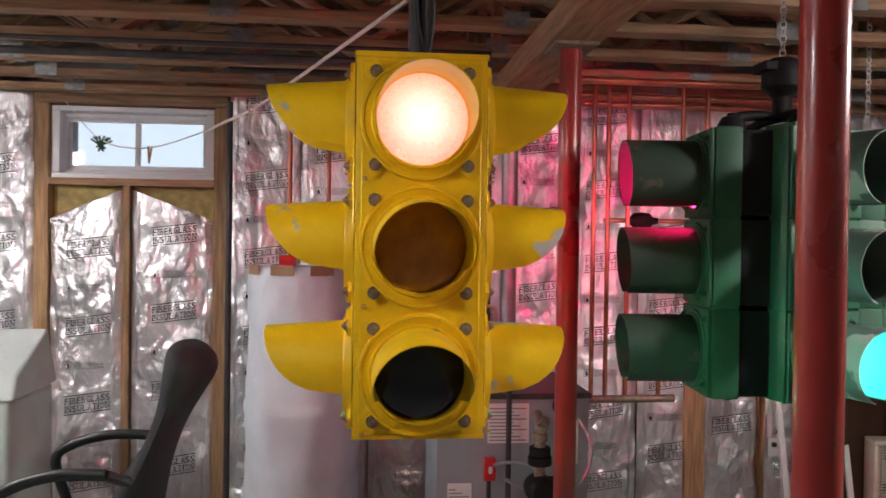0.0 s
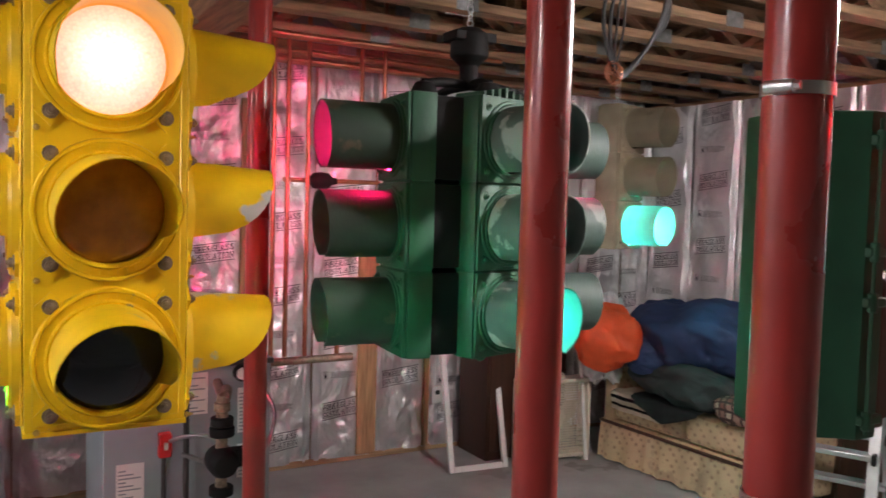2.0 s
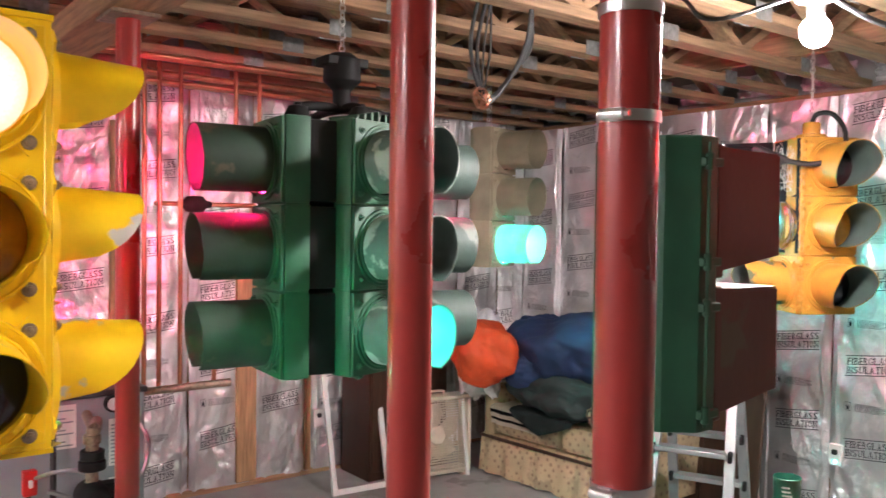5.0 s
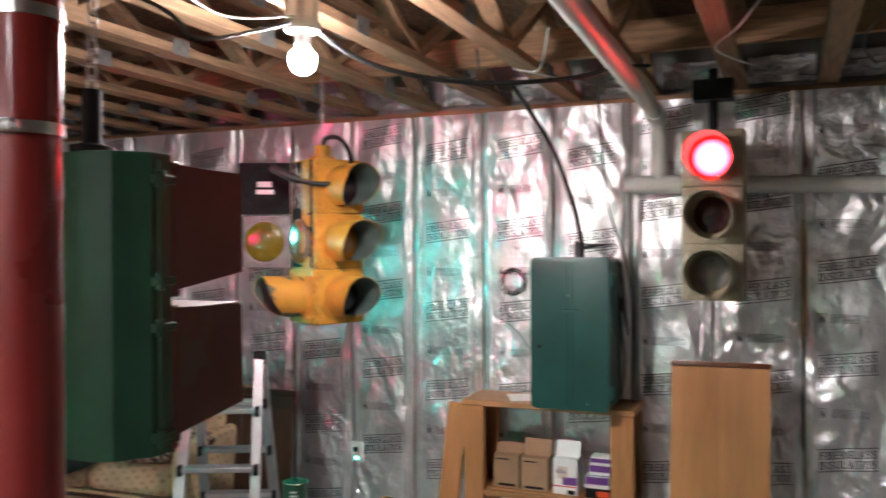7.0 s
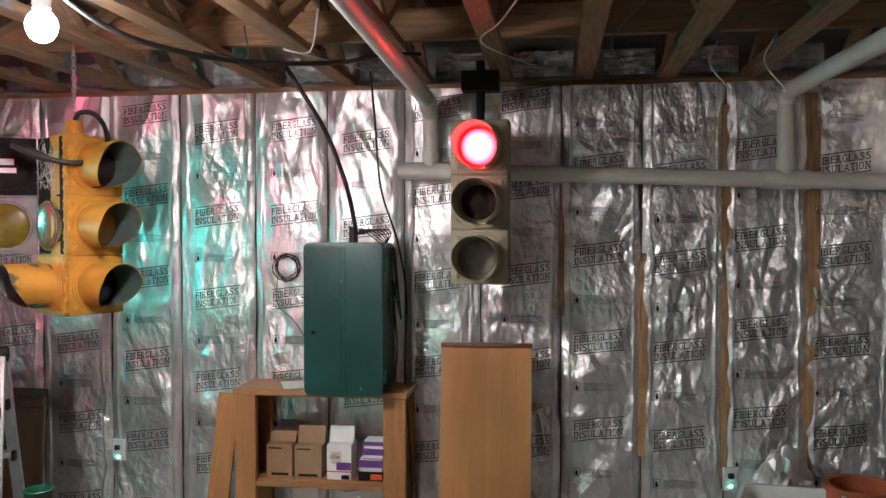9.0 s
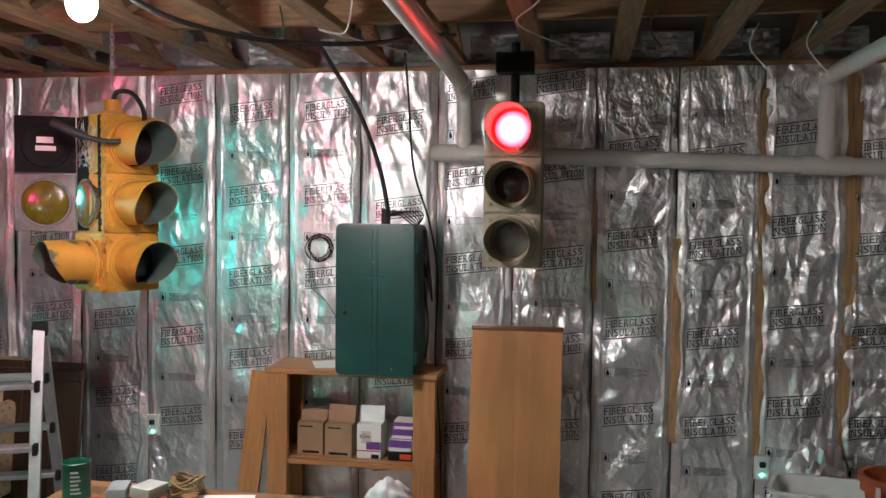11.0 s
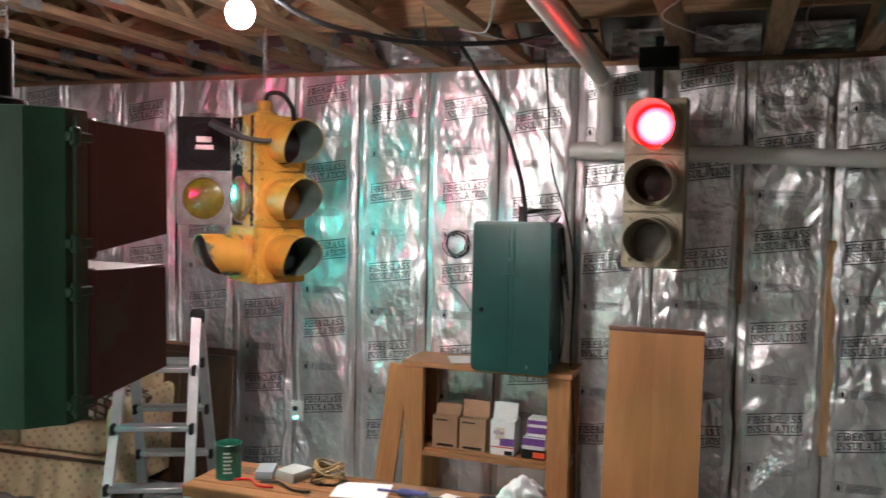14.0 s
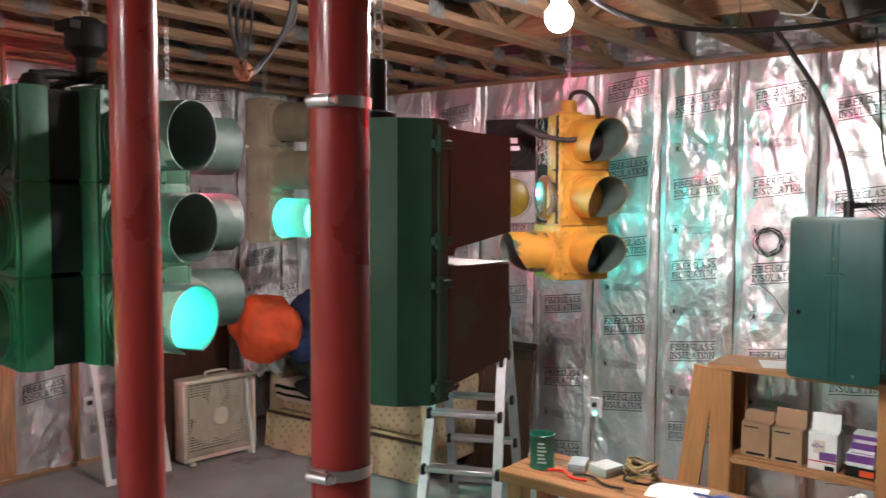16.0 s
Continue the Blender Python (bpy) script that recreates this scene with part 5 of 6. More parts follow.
carton(4.10, 0.815, ZS, 0.12, 0.12, 0.045, M_inner, "flat black bulb carton", 0, [(-0.5, 0.0, 0.2, 0.8, M_orange)])
carton(4.105, 0.815, ZS + 0.046, 0.115, 0.11, 0.06, M_paper, "white and purple bulb carton lying flat", 0, [(-0.5, 0.5, 0.35, 0.95, M_purple)])
carton(4.11, 0.805, ZS + 0.107, 0.10, 0.10, 0.05, M_purple, "purple bulb carton lying on another", 0, [(-0.5, 0.5, 0.1, 0.4, M_paper)])
carton(4.11, 0.80, ZS + 0.158, 0.10, 0.10, 0.04, M_paper, "small white bulb carton on top of the pile", 0, [(-0.5, 0.5, 0.4, 0.9, M_purple)])

gc = empty("control_cabinet", pose(3.95, 0.911, 0.8495), "dark green metal signal control cabinet standing on the shelf", "cabinet")
def rounded_slab(x0, x1, w, h, r, edge):
    """A slab across x with rounded corners and softened edges."""
    bm = bmesh.new()
    ring = []
    for cy, cz, a0 in ((w - r, h - r, 0), (-w + r, h - r, 90), (-w + r, r, 180), (w - r, r, 270)):
        for k in range(6):
            a = radians(a0 + 18 * k)
            ring.append((cy + r * math.cos(a), cz + r * math.sin(a)))
    lo = [bm.verts.new((x0, y, z)) for y, z in ring]
    hi = [bm.verts.new((x1, y, z)) for y, z in ring]
    for i in range(len(ring)):
        j = (i + 1) % len(ring)
        bm.faces.new((lo[i], lo[j], hi[j], hi[i]))
    bm.faces.new(lo[::-1])
    bm.faces.new(hi)
    bmesh.ops.recalc_face_normals(bm, faces=bm.faces[:])
    return bevelled(bm, edge, 2, 50)


bm = rounded_slab(0.018, 0.30, 0.189, 0.724, 0.026, 0.006)
part("body", bm, M_cab, gc)
bm = rounded_slab(-0.004, 0.016, 0.193, 0.728, 0.028, 0.006)
dr = part("door", bm, M_cab, gc)
for y in (-0.012, 0.012):
    bm = bmesh.new()
    tube(bm, [(-0.004, y, 0.02), (-0.004, y, 0.70)], 0.0035, 6)
    part("rib", bm, M_cab, dr)
bm = bmesh.new()
box(bm, -0.008, -0.003, -0.045, 0.045, 0.47, 0.482)
part("rib", bevelled(bm, 0.002, 1), M_cab, dr)
bm = bmesh.new()
lathe(bm, [(0, 0.012), (0.008, 0.012), (0.011, 0.006), (0.011, 0)], 14, Matrix.Translation((-0.004, 0.145, 0.30)) @ Matrix.Rotation(radians(-90), 4, "Y"))
part("latch", bm, M_black, dr)
for z in (0.09, 0.62):
    bm = bmesh.new()
    tube(bm, [(0.016, -0.20, z - 0.03), (0.016, -0.20, z + 0.03)], 0.009, 8)
    part("hinge", bm, M_cab, gc)
bm = bmesh.new()
tube(bm, [(0.13, -0.02, 0.70), (0.13, -0.02, 0.80)], 0.022, 12)
part("cable_gland", bm, M_blackp, gc, "black cable gland")
for k in range(7):
    bm = bmesh.new()
    tube(bm, smoothline([(0.13, -0.02, 0.76), (0.12 + 0.02 * k, -0.06 - 0.015 * k, 0.79), (0.16, -0.14 - 0.01 * k, 0.73 + 0.006 * k), (0.22, -0.16, 0.715)], 5), 0.003, 5)
    part("gland_wire", bm, M_blackp, gc, "thin black wire")
for k in range(8):
    bm = bmesh.new()
    tube(bm, smoothline([(0.2 + 0.01 * k, -0.195, 0.70), (0.23, -0.21 - 0.004 * k, 0.55 - 0.03 * k), (0.2, -0.20, 0.4 + 0.02 * k), (0.25, -0.215, 0.2), (0.24, -0.20, 0.05)], 6), 0.003, 5)
    part("side_wire", bm, M_blackp, gc, "black wire hanging down the side")

bm = bbox(-0.10, 0.10, -0.07, 0.07, 0.0, 0.0015, 0.0004, 1)
thing("paper_sheet", bm, M_paper, "white paper sheet lying on the shelf top", "paper", m=pose(4.19, 1.22, 0.8495, 0, 0, 24))

mb = empty("table_leaf", pose(3.98, 0.245, 0.0, 0, 9.0, 0), "varnished maple table leaf leaning against the foil wall", "board")
for k in range(6):
    part("stave", bbox(-0.012, 0.012, -0.219 + 0.073 * k, -0.219 + 0.073 * (k + 1) - 0.0002, 0.004, 1.075, 0.0004, 1), M_maple, mb)
part("edge_cap", bbox(-0.02, 0.02, -0.223, 0.223, 1.0755, 1.10, 0.006, 2), M_redwood, mb, "dark brown edge strip")

tb = empty("work_table", pose(2.37, 1.60, 0), "wooden work table strewn with tools and papers", "table")
for k in range(5):
    part("plank", bbox(0.058 * k, 0.058 * (k + 1) - 0.0015, -1.9, 0.0, 0.68, 0.72, 0.004, 1), M_table, tb)
for x, y in ((0.05, -0.05), (0.24, -0.05), (0.05, -1.8), (0.24, -1.8)):
    part("leg", bbox(x - 0.03, x + 0.03, y - 0.03, y + 0.03, 0, 0.679, 0.003, 1), M_pine, tb)
can = empty("tin_can", pose(2.49, 1.50, 0.72), "green paint can with printed lines, open top", "can")
bm = bmesh.new()
lathe(bm, [(0, 0.001), (0.042, 0.001), (0.044, 0.004), (0.0425, 0.008), (0.0425, 0.113), (0.0445, 0.118), (0.042, 0.12), (0.040, 0.113), (0.040, 0.01), (0, 0.01)], 28)
part("body", bm, M_can, can)
for k in range(6):
    bm = bmesh.new()
    a0 = 3.3
    vs = [(0.0432 * math.cos(a0 + 0.09 * i), 0.0432 * math.sin(a0 + 0.09 * i)) for i in range(9 - k % 3)]
    for (xa, ya), (xb, yb) in zip(vs, vs[1:]):
        q = [bm.verts.new(v) for v in ((xa, ya, 0.025 + 0.013 * k), (xb, yb, 0.025 + 0.013 * k), (xb, yb, 0.031 + 0.013 * k), (xa, ya, 0.031 + 0.013 * k))]
        bm.faces.new(q)
    part("print", bm, M_bin, can, "pale printed bars")
TZ = 0.7205


def on_table(name, bm, material, x, y, turn, label, category, smooth=40):
    return thing(name, bm, material, label, category, m=pose(x, y, TZ, 0, 0, turn), smooth=smooth)


for x, y, t, w, h in ((2.54, 1.03, 12, 0.18, 0.14), (2.55, 0.72, -15, 0.13, 0.11)):
    bm = bmesh.new()
    box(bm, -h / 2, h / 2, -w / 2, w / 2, 0, 0.0015)
    on_table("sheet_of_paper", bm, M_paper, x, y, t, "white sheet of paper lying on the table", "paper")
on_table("multimeter", bbox(-0.05, 0.05, -0.03, 0.03, 0, 0.03, 0.006, 2), M_grey, 2.55, 1.39, 20, "grey test meter lying on the table", "meter")
on_table("module", bbox(-0.045, 0.045, -0.04, 0.04, 0, 0.035, 0.004, 2), M_bin, 2.56, 1.29, -15, "grey-green electronic module on the table", "module")
bm = bmesh.new()
rw = random.Random(3)
turns = []
for j in range(9 * 16):
    q = 2 * math.pi * j / 16
    r = 0.043 + 0.010 * math.sin(q * 0.41) + 0.002 * rw.uniform(-1, 1)
    turns.append(Vector((r * math.cos(q), r * math.sin(q), 0.018 + 0.042 * j / 144 + 0.010 * math.sin(2.1 * q))))
tube(bm, turns, 0.004, 6)
on_table("cord_coil", bm, M_cord, 2.58, 1.17, 0, "coil of yellowish cord on the table", "cord")
for x, y, t, mm, nm, L in ((2.46, 1.38, 80, M_redp, "test_lead", 0.16), (2.47, 1.27, 80, M_blackp, "test_lead", 0.2), (2.56, 1.22, 60, M_blackp, "test_lead", 0.12), (2.56, 1.55, 80, M_steel, "screwdriver", 0.1)):
    bm = bmesh.new()
    tube(bm, smoothline([(-L / 2, 0, 0.006), (-L / 5, 0.02, 0.008), (L / 5, -0.015, 0.007), (L / 2, 0.01, 0.006)], 6), 0.004, 6)
    on_table(nm, bm, mm, x, y, t, "thin tool or lead lying on the table", "tool")
for x, y, t, mm in ((2.54, 0.86, 85, M_blue), (2.50, 0.80, 100, M_blackp), (2.58, 0.60, 95, M_black), (2.52, 0.52, 75, M_blackp)):
    bm = bmesh.new()
    tube(bm, [(-0.06, 0, 0.014), (-0.055, 0, 0.014), (0.03, 0, 0.014), (0.045, 0, 0.012), (0.05, 0, 0.012)], [0.006, 0.014, 0.013, 0.009, 0.005], 10)
    tube(bm, [(0.05, 0, 0.012), (0.12, 0, 0.008)], 0.004, 6)
    on_table("screwdriver", bm, mm, x, y, t, "hand tool with a thick dark grip", "tool")
bm = bmesh.new()
bmesh.ops.create_icosphere(bm, subdivisions=4, radius=1.0)
for v in bm.verts:
    n = v.co.copy()
    s = 1 + 0.25 * noise.noise(n * 2.3) + 0.08 * noise.noise(n * 6.0)
    v.co = Vector((n.x * 0.06 * s, n.y * 0.075 * s * (1 - 0.5 * max(0, n.z)), max(0.0, 0.05 + n.z * 0.06 * s)))
on_table("shopping_bag", bm, M_bag, 2.55, 0.50, 0, "crumpled thin white shopping bag with faint dark print", "bag", 60)

# ladder
lad = empty("step_ladder", pose(3.36, 2.44, 0, 0, 0, 24.6), "aluminium folding step ladder standing open", "ladder")
TOPZ = 1.10
for side, s in (("front", -1), ("rear", 1)):
    for y in (-0.155, 0.155):
        bm = bmesh.new()
        d = Vector((s * 0.37, (0.03 if y > 0 else -0.03), -TOPZ))
        rail = Matrix.Translation((s * 0.02, y, TOPZ)) @ d.to_track_quat("-Z", "Y").to_matrix().to_4x4()
        box(bm, -0.024, 0.024, -0.013, 0.013, -d.length, 0, rail)
        part("rail", bevelled(bm, 0.003, 1), M_alu, lad, "flat aluminium side rail")
    for k in range(4):
        z = 0.12 + 0.25 * k
        if z > TOPZ - 0.05:
            continue
        x = s * (0.02 + 0.37 * (1 - z / TOPZ))
        hw = 0.155 + 0.03 * (1 - z / TOPZ) - 0.008
        bm = bmesh.new()
        box(bm, x - 0.045, x + 0.03, -hw, hw, z - 0.012, z + 0.012)
        part("step", bevelled(bm, 0.004, 1), M_alu, lad, "ribbed aluminium step")
        for y in (-1, 1):
            part("step_bracket", bbox(x - 0.042, x + 0.035, y * (hw + 0.012) - 0.010, y * (hw + 0.012) + 0.010, z - 0.028, z + 0.02, 0.004, 1), M_black, lad, "black plastic bracket")
for y in (-0.155, 0.155):
    bm = bmesh.new()
    lathe(bm, [(0, 0.03), (0.03, 0.03), (0.035, 0.02), (0.035, -0.02), (0.03, -0.03), (0, -0.03)], 18, Matrix.Translation((0, y, TOPZ)) @ Matrix.Rotation(radians(90), 4, "X"))
    part("hinge", bm, M_black, lad, "round black hinge")

# outlets, bin and pot by the foil wall
def outlet(x, y, z, turn, plug):
    t = empty("outlet", pose(x, y, z, 0, 0, turn), "white wall outlet with a plug and a tiny green light", "outlet", "wall outlets")
    part("plate", bbox(-0.036, 0.036, -0.012, 0.006, -0.058, 0.058, 0.003, 1), M_white, t)
    part("plug", bbox(-0.014, 0.014, -0.032, -0.0125, 0.005, 0.032, 0.004, 1), M_blackp, t)
    if plug:
        bm = bmesh.new()
        lathe(bm, [(0, 0.004), (0.006, 0.003), (0.007, 0)], 10, Matrix.Translation((0, -0.0125, -0.035)) @ Matrix.Rotation(radians(90), 4, "X"))
        part("pilot_light", bm, G_grn, t, "small green pilot light")
    return t


outlet(4.335, 2.265, 0.44, -90, True)
outlet(4.335, -0.943, 0.41, -90, True)
outlet(2.63, 4.845, 0.37, 0, False)


def tub_bm(levels):
    """A rounded oblong turned up from level to level: (half length, half width, height)."""
    bm = bmesh.new()
    rings = []
    for a, b, z in levels:
        r, ring = 0.05 * b / 0.13, []
        for cx, cy, a0 in ((a - r, b - r, 0), (-a + r, b - r, 90), (-a + r, -b + r, 180), (a - r, -b + r, 270)):
            ring += [bm.verts.new((cx + r * math.cos(radians(a0 + 18 * k)), cy + r * math.sin(radians(a0 + 18 * k)), z)) for k in range(6)]
        rings.append(ring)
    for p, q in zip(rings, rings[1:]):
        for k in range(len(p)):
            bm.faces.new((p[k], p[(k + 1) % len(p)], q[(k + 1) % len(p)], q[k]))
    bm.faces.new(rings[0])
    bm.faces.new(rings[-1])
    return bm


thing("plastic_tub", tub_bm([(0.17, 0.11, 0.0), (0.20, 0.14, 0.47), (0.215, 0.155, 0.475), (0.215, 0.155, 0.488), (0.197, 0.137, 0.488), (0.165, 0.105, 0.012)]), M_white,
      "white plastic tub with a folded rim on the floor", "tub", m=pose(3.84, -1.12, 0, 0, 3, 72))
bm = bmesh.new()
lathe(bm, [(0, 0.0), (0.09, 0.0), (0.14, 0.46), (0.155, 0.46), (0.155, 0.52), (0.13, 0.52), (0.08, 0.02), (0, 0.02)], 28)
thing("clay_pot", bm, M_clay, "tall terracotta pot on the floor", "pot", m=pose(3.95, -1.42, 0))
bm = bmesh.new()
bmesh.ops.create_icosphere(bm, subdivisions=4, radius=1.0)
for v in bm.verts:
    n = v.co.copy()
    s = 1 + 0.25 * noise.noise(n * 2.0) + 0.2 * noise.noise(n * 5.0)
    v.co = Vector((n.x * 0.09 * s, n.y * 0.15 * s, 0.30 + n.z * 0.30 * s))
    v.co.z = max(v.co.z, 0)
thing("crumpled_foil", bm, M_foil, "crumpled bundle of foil insulation by the wall", "insulation", m=pose(4.2, -1.16, 0), smooth=20)

# ---- far corner: sofa, clothes, fan, frame, cabinet ----
so = empty("sofa", pose(3.55, 4.28, 0, 0, 0, 3), "cream sofa with a small flower pattern, piled with clothes", "sofa")


def cushion(x0, x1, y0, y1, z0, z1, r=0.05):
    return bbox(x0, x1, y0, y1, z0, z1, r, 4)


part("base", cushion(0.02, 0.74, -1.33, -0.0, 0.08, 0.27, 0.02), M_sofa, so)
bm = bmesh.new()
n = 90
lo = [bm.verts.new((-0.012 + 0.013 * math.sin(i * 0.62 + math.sin(i * 0.21)), -1.33 * i / n, 0.012 + 0.004 * math.sin(i * 0.5))) for i in range(n + 1)]
hi = [bm.verts.new((0.010 + 0.002 * math.sin(i * 0.62), -1.33 * i / n, 0.235)) for i in range(n + 1)]
for i in range(n):
    bm.faces.new((lo[i], lo[i + 1], hi[i + 1], hi[i]))
part("skirt", bm, M_sofa, so, "pleated fabric skirt", smooth=60)
bm = bmesh.new()
tube(bm, [(0.006, -1.33, 0.246), (0.006, 0.0, 0.246)], 0.011, 8)
part("piping", bm, M_dkwood, so, "dark brown trim above the skirt")
for y0, y1 in ((-0.67, -0.14), (-1.22, -0.71)):
    bm = bmesh.new()
    tube(bm, [(0.012, y0, 0.437), (0.012, y1, 0.437)], 0.006, 6)
    tube(bm, [(0.012, y0, 0.297), (0.012, y1, 0.297)], 0.006, 6)
    part("welt", bm, M_sofa, so, "corded edge of the seat cushion")
for y0, y1 in ((-0.685, -0.12), (-1.25, -0.695)):
    part("seat_cushion", cushion(0.0, 0.55, y0, y1, 0.275, 0.46, 0.06), M_sofa, so)
    part("back_cushion", cushion(0.50, 0.72, y0, y1, 0.42, 0.74, 0.07), M_sofa, so)
for y0, y1 in ((-0.125, 0.0), (-1.33, -1.245)):
    part("armrest", cushion(0.02, 0.74, y0, y1, 0.10, 0.58, 0.05), M_sofa, so)
part("back", cushion(0.70, 0.79, -1.33, 0.0, 0.08, 0.78, 0.04), M_sofa, so)


# Stands for a dark brown wooden panel, not known to be a headboard.
pan = empty("headboard", pose(4.10, 2.86, 0, 0, 7, 0), "dark brown wooden panel leaning on the foil wall beside the sofa", "headboard")
for k in range(3):
    part("board", bbox(-0.011, 0.011, -0.27 + 0.18 * k, -0.27 + 0.18 * (k + 1) - 0.002, 0.004, 0.80, 0.003, 1), M_dkwood, pan)
part("batten", bbox(-0.026, -0.0115, -0.268, 0.266, 0.70, 0.76, 0.003, 1), M_dkwood, pan)


def heap(name, cx, cy, cz, sx, sy, sz, seed, material, label, category, turn=0, floor=None, parent=None, deep=0.26):
    bm = bmesh.new()
    bmesh.ops.create_icosphere(bm, subdivisions=5, radius=1.0)
    for v in bm.verts:
        n = v.co.copy()
        q = n * 1.3 + Vector((seed, seed * 0.7, 0))
        fold = abs(noise.noise(Vector((q.x * 3.0 + q.z, q.y * 3.0, q.z * 1.3)))) + 0.5 * abs(noise.noise(Vector((q.x * 8 + q.y * 3, q.y * 6, q.z * 3))))
        s = 1.05 + 0.34 * noise.noise(q) - deep * fold
        v.co = Vector((n.x * sx * s, n.y * sy * s, n.z * sz * s))
        if floor is not None:
            v.co.z = max(v.co.z, floor + 0.01 * noise.noise(q * 3))
    if parent is not None:
        return part(name, bm, material, parent, label, 70, pose(cx, cy, cz, 0, 0, turn))
    return thing(name, bm, material, label, category, m=pose(cx, cy, cz, 0, 0, turn), smooth=70)


heap("orange_bag", 3.385, 4.05, 0.84, 0.20, 0.235, 0.20, 2.0, M_orange, "bright orange cloth bag lying on the sofa arm", "bag", floor=-0.25, deep=0.12)
heap("grey_jacket", 3.50, 4.20, 0.78, 0.16, 0.13, 0.28, 5.0, M_bag, "pale grey cloth slumped behind the orange bag", "clothes", floor=-0.30)
jacket = heap("navy_jacket", 3.74, 3.62, 0.875, 0.27, 0.46, 0.23, 3.1, M_navy, "navy blue jacket thrown over the sofa", "clothes", floor=-0.18, deep=0.15)
heap("sleeve", -0.16, 0.18, -0.12, 0.10, 0.26, 0.12, 4.4, M_navy, "navy sleeve hanging forward", "", 30, parent=jacket)
heap("hood", 0.02, 0.30, 0.05, 0.17, 0.17, 0.15, 9.4, M_navy, "bunched navy hood", "", 0, parent=jacket)
heap("dark_trousers", 3.68, 3.66, 0.60, 0.20, 0.42, 0.15, 7.4, M_dkcloth, "dark green-black clothes heaped on the seat", "clothes", floor=-0.135, deep=0.15)


def drape(name, y0, y1, long, point, materials, stripes, label, category, seed, out=0.0):
    """Cloth laid on the seat and hanging over its front edge; point pulls its hem to a tip."""
    bm = bmesh.new()
    nu, nv, lie = 26, 30, 0.16
    rows = []
    for j in range(nv + 1):
        row = []
        for i in range(nu + 1):
            u, k = i / nu, j / nv
            reach = lie + long * (1 - point * abs(2 * u - 1) ** 1.1)
            d = k * reach
            wave = 0.016 * noise.noise(Vector((u * 5 + seed, k * 2.0, seed))) + 0.007 * noise.noise(Vector((u * 13, k * 5, seed + 4)))
            turn = min(max((d - lie) / 0.06 + 0.5, 0.0), 1.0)
            x = 3.70 - min(d, lie) - 0.022 * math.sin(turn * math.pi / 2) - abs(wave) * 1.2 - out
            z = 0.474 + out - max(0.0, d - lie) - 0.012 * turn + abs(wave) * (1 - turn)
            row.append(bm.verts.new((x, y0 + (y1 - y0) * (u + 0.12 * point * k * (0.5 - u)), z)))
        rows.append(row)
    for j in range(nv):
        for i in range(nu):
            f = bm.faces.new((rows[j][i], rows[j][i + 1], rows[j + 1][i + 1], rows[j + 1][i]))
            f.material_index = 1 if j in stripes else 0
    bmesh.ops.solidify(bm, geom=bm.faces[:], thickness=0.006)
    return thing(name, bm, materials, label, category, smooth=70)


drape("towel", 3.70, 4.13, 0.10, 0.0, [M_cream, M_inner], (20, 21, 25, 26), "striped cream towel hanging over the seat edge", "towel", 1.7)
drape("dark_shirt", 3.38, 3.98, 0.11, 0.9, [M_dkcloth, M_dkcloth], (), "dark green-black shirt hanging over the seat edge in a tip", "clothes", 6.2, out=0.014)
heap("plaid_pillow", 3.76, 3.24, 0.55, 0.22, 0.28, 0.12, 8.8, M_plaid, "brown and cream plaid pillow on the sofa", "pillow", floor=-0.085, deep=0.06)

fan = empty("box_fan", pose(3.21, 4.30, 0, 0, 0, -6.7), "cream plastic box fan standing on the floor", "fan")
bm = bmesh.new()
W, H, D, B = 0.255, 0.53, 0.125, 0.028
for a in ((-W, W, 0, D, H - B, H), (-W, W, 0, D, 0.02, 0.02 + B), (-W, -W + B, 0, D, 0.02 + B, H - B), (W - B, W, 0, D, 0.02 + B, H - B)):
    box(bm, *a)
part("case", bevelled(bm, 0.010, 2), M_cream, fan)
for y in (0.006, D - 0.01):
    bm = bmesh.new()
    for k in range(11):
        x = -W + B + (2 * W - 2 * B) * (k + 0.5) / 11
        box(bm, x - 0.0022, x + 0.0022, y, y + 0.004, 0.05, H - B + 0.002)
    for k in range(27):
        z = 0.055 + (H - 0.09) * (k + 0.5) / 27
        box(bm, -W + B, W - B, y + 0.001, y + 0.005, z - 0.0026, z + 0.0026)
    lathe(bm, [(0, 0.006), (0.055, 0.006), (0.06, 0)], 28, Matrix.Translation((0, y, 0.28)) @ Matrix.Rotation(radians(90), 4, "X"))
    part("grille", bm, M_cream, fan)
for k in range(5):
    bm = bmesh.new()
    m = Matrix.Translation((0, 0.06, 0.28)) @ Matrix.Rotation(radians(72 * k), 4, "Y")
    vs = [bm.verts.new(m @ Vector(p)) for p in ((-0.03, -0.02, 0.03), (0.04, 0.02, 0.03), (0.09, 0.03, 0.12), (0.06, 0.03, 0.19), (-0.05, -0.03, 0.19), (-0.07, -0.03, 0.11))]
    bm.faces.new(vs)
    r = bmesh.ops.extrude_face_region(bm, geom=bm.faces[:])
    bmesh.ops.translate(bm, vec=(0, 0.003, 0), verts=[v for v in r["geom"] if isinstance(v, bmesh.types.BMVert)])
    part("blade", bm, M_cream, fan)
bm = bmesh.new()
tube(bm, smoothline([(-0.07, 0.06, H - 0.002), (-0.065, 0.06, H + 0.026), (0.065, 0.06, H + 0.026), (0.07, 0.06, H - 0.002)], 6), 0.008, 8)
part("handle", bm, M_cream, fan)
for x in (-0.2, 0.2):
    part("foot", bbox(x - 0.02, x + 0.02, -0.02, D + 0.02, 0, 0.0195, 0.004, 1), M_cream, fan)

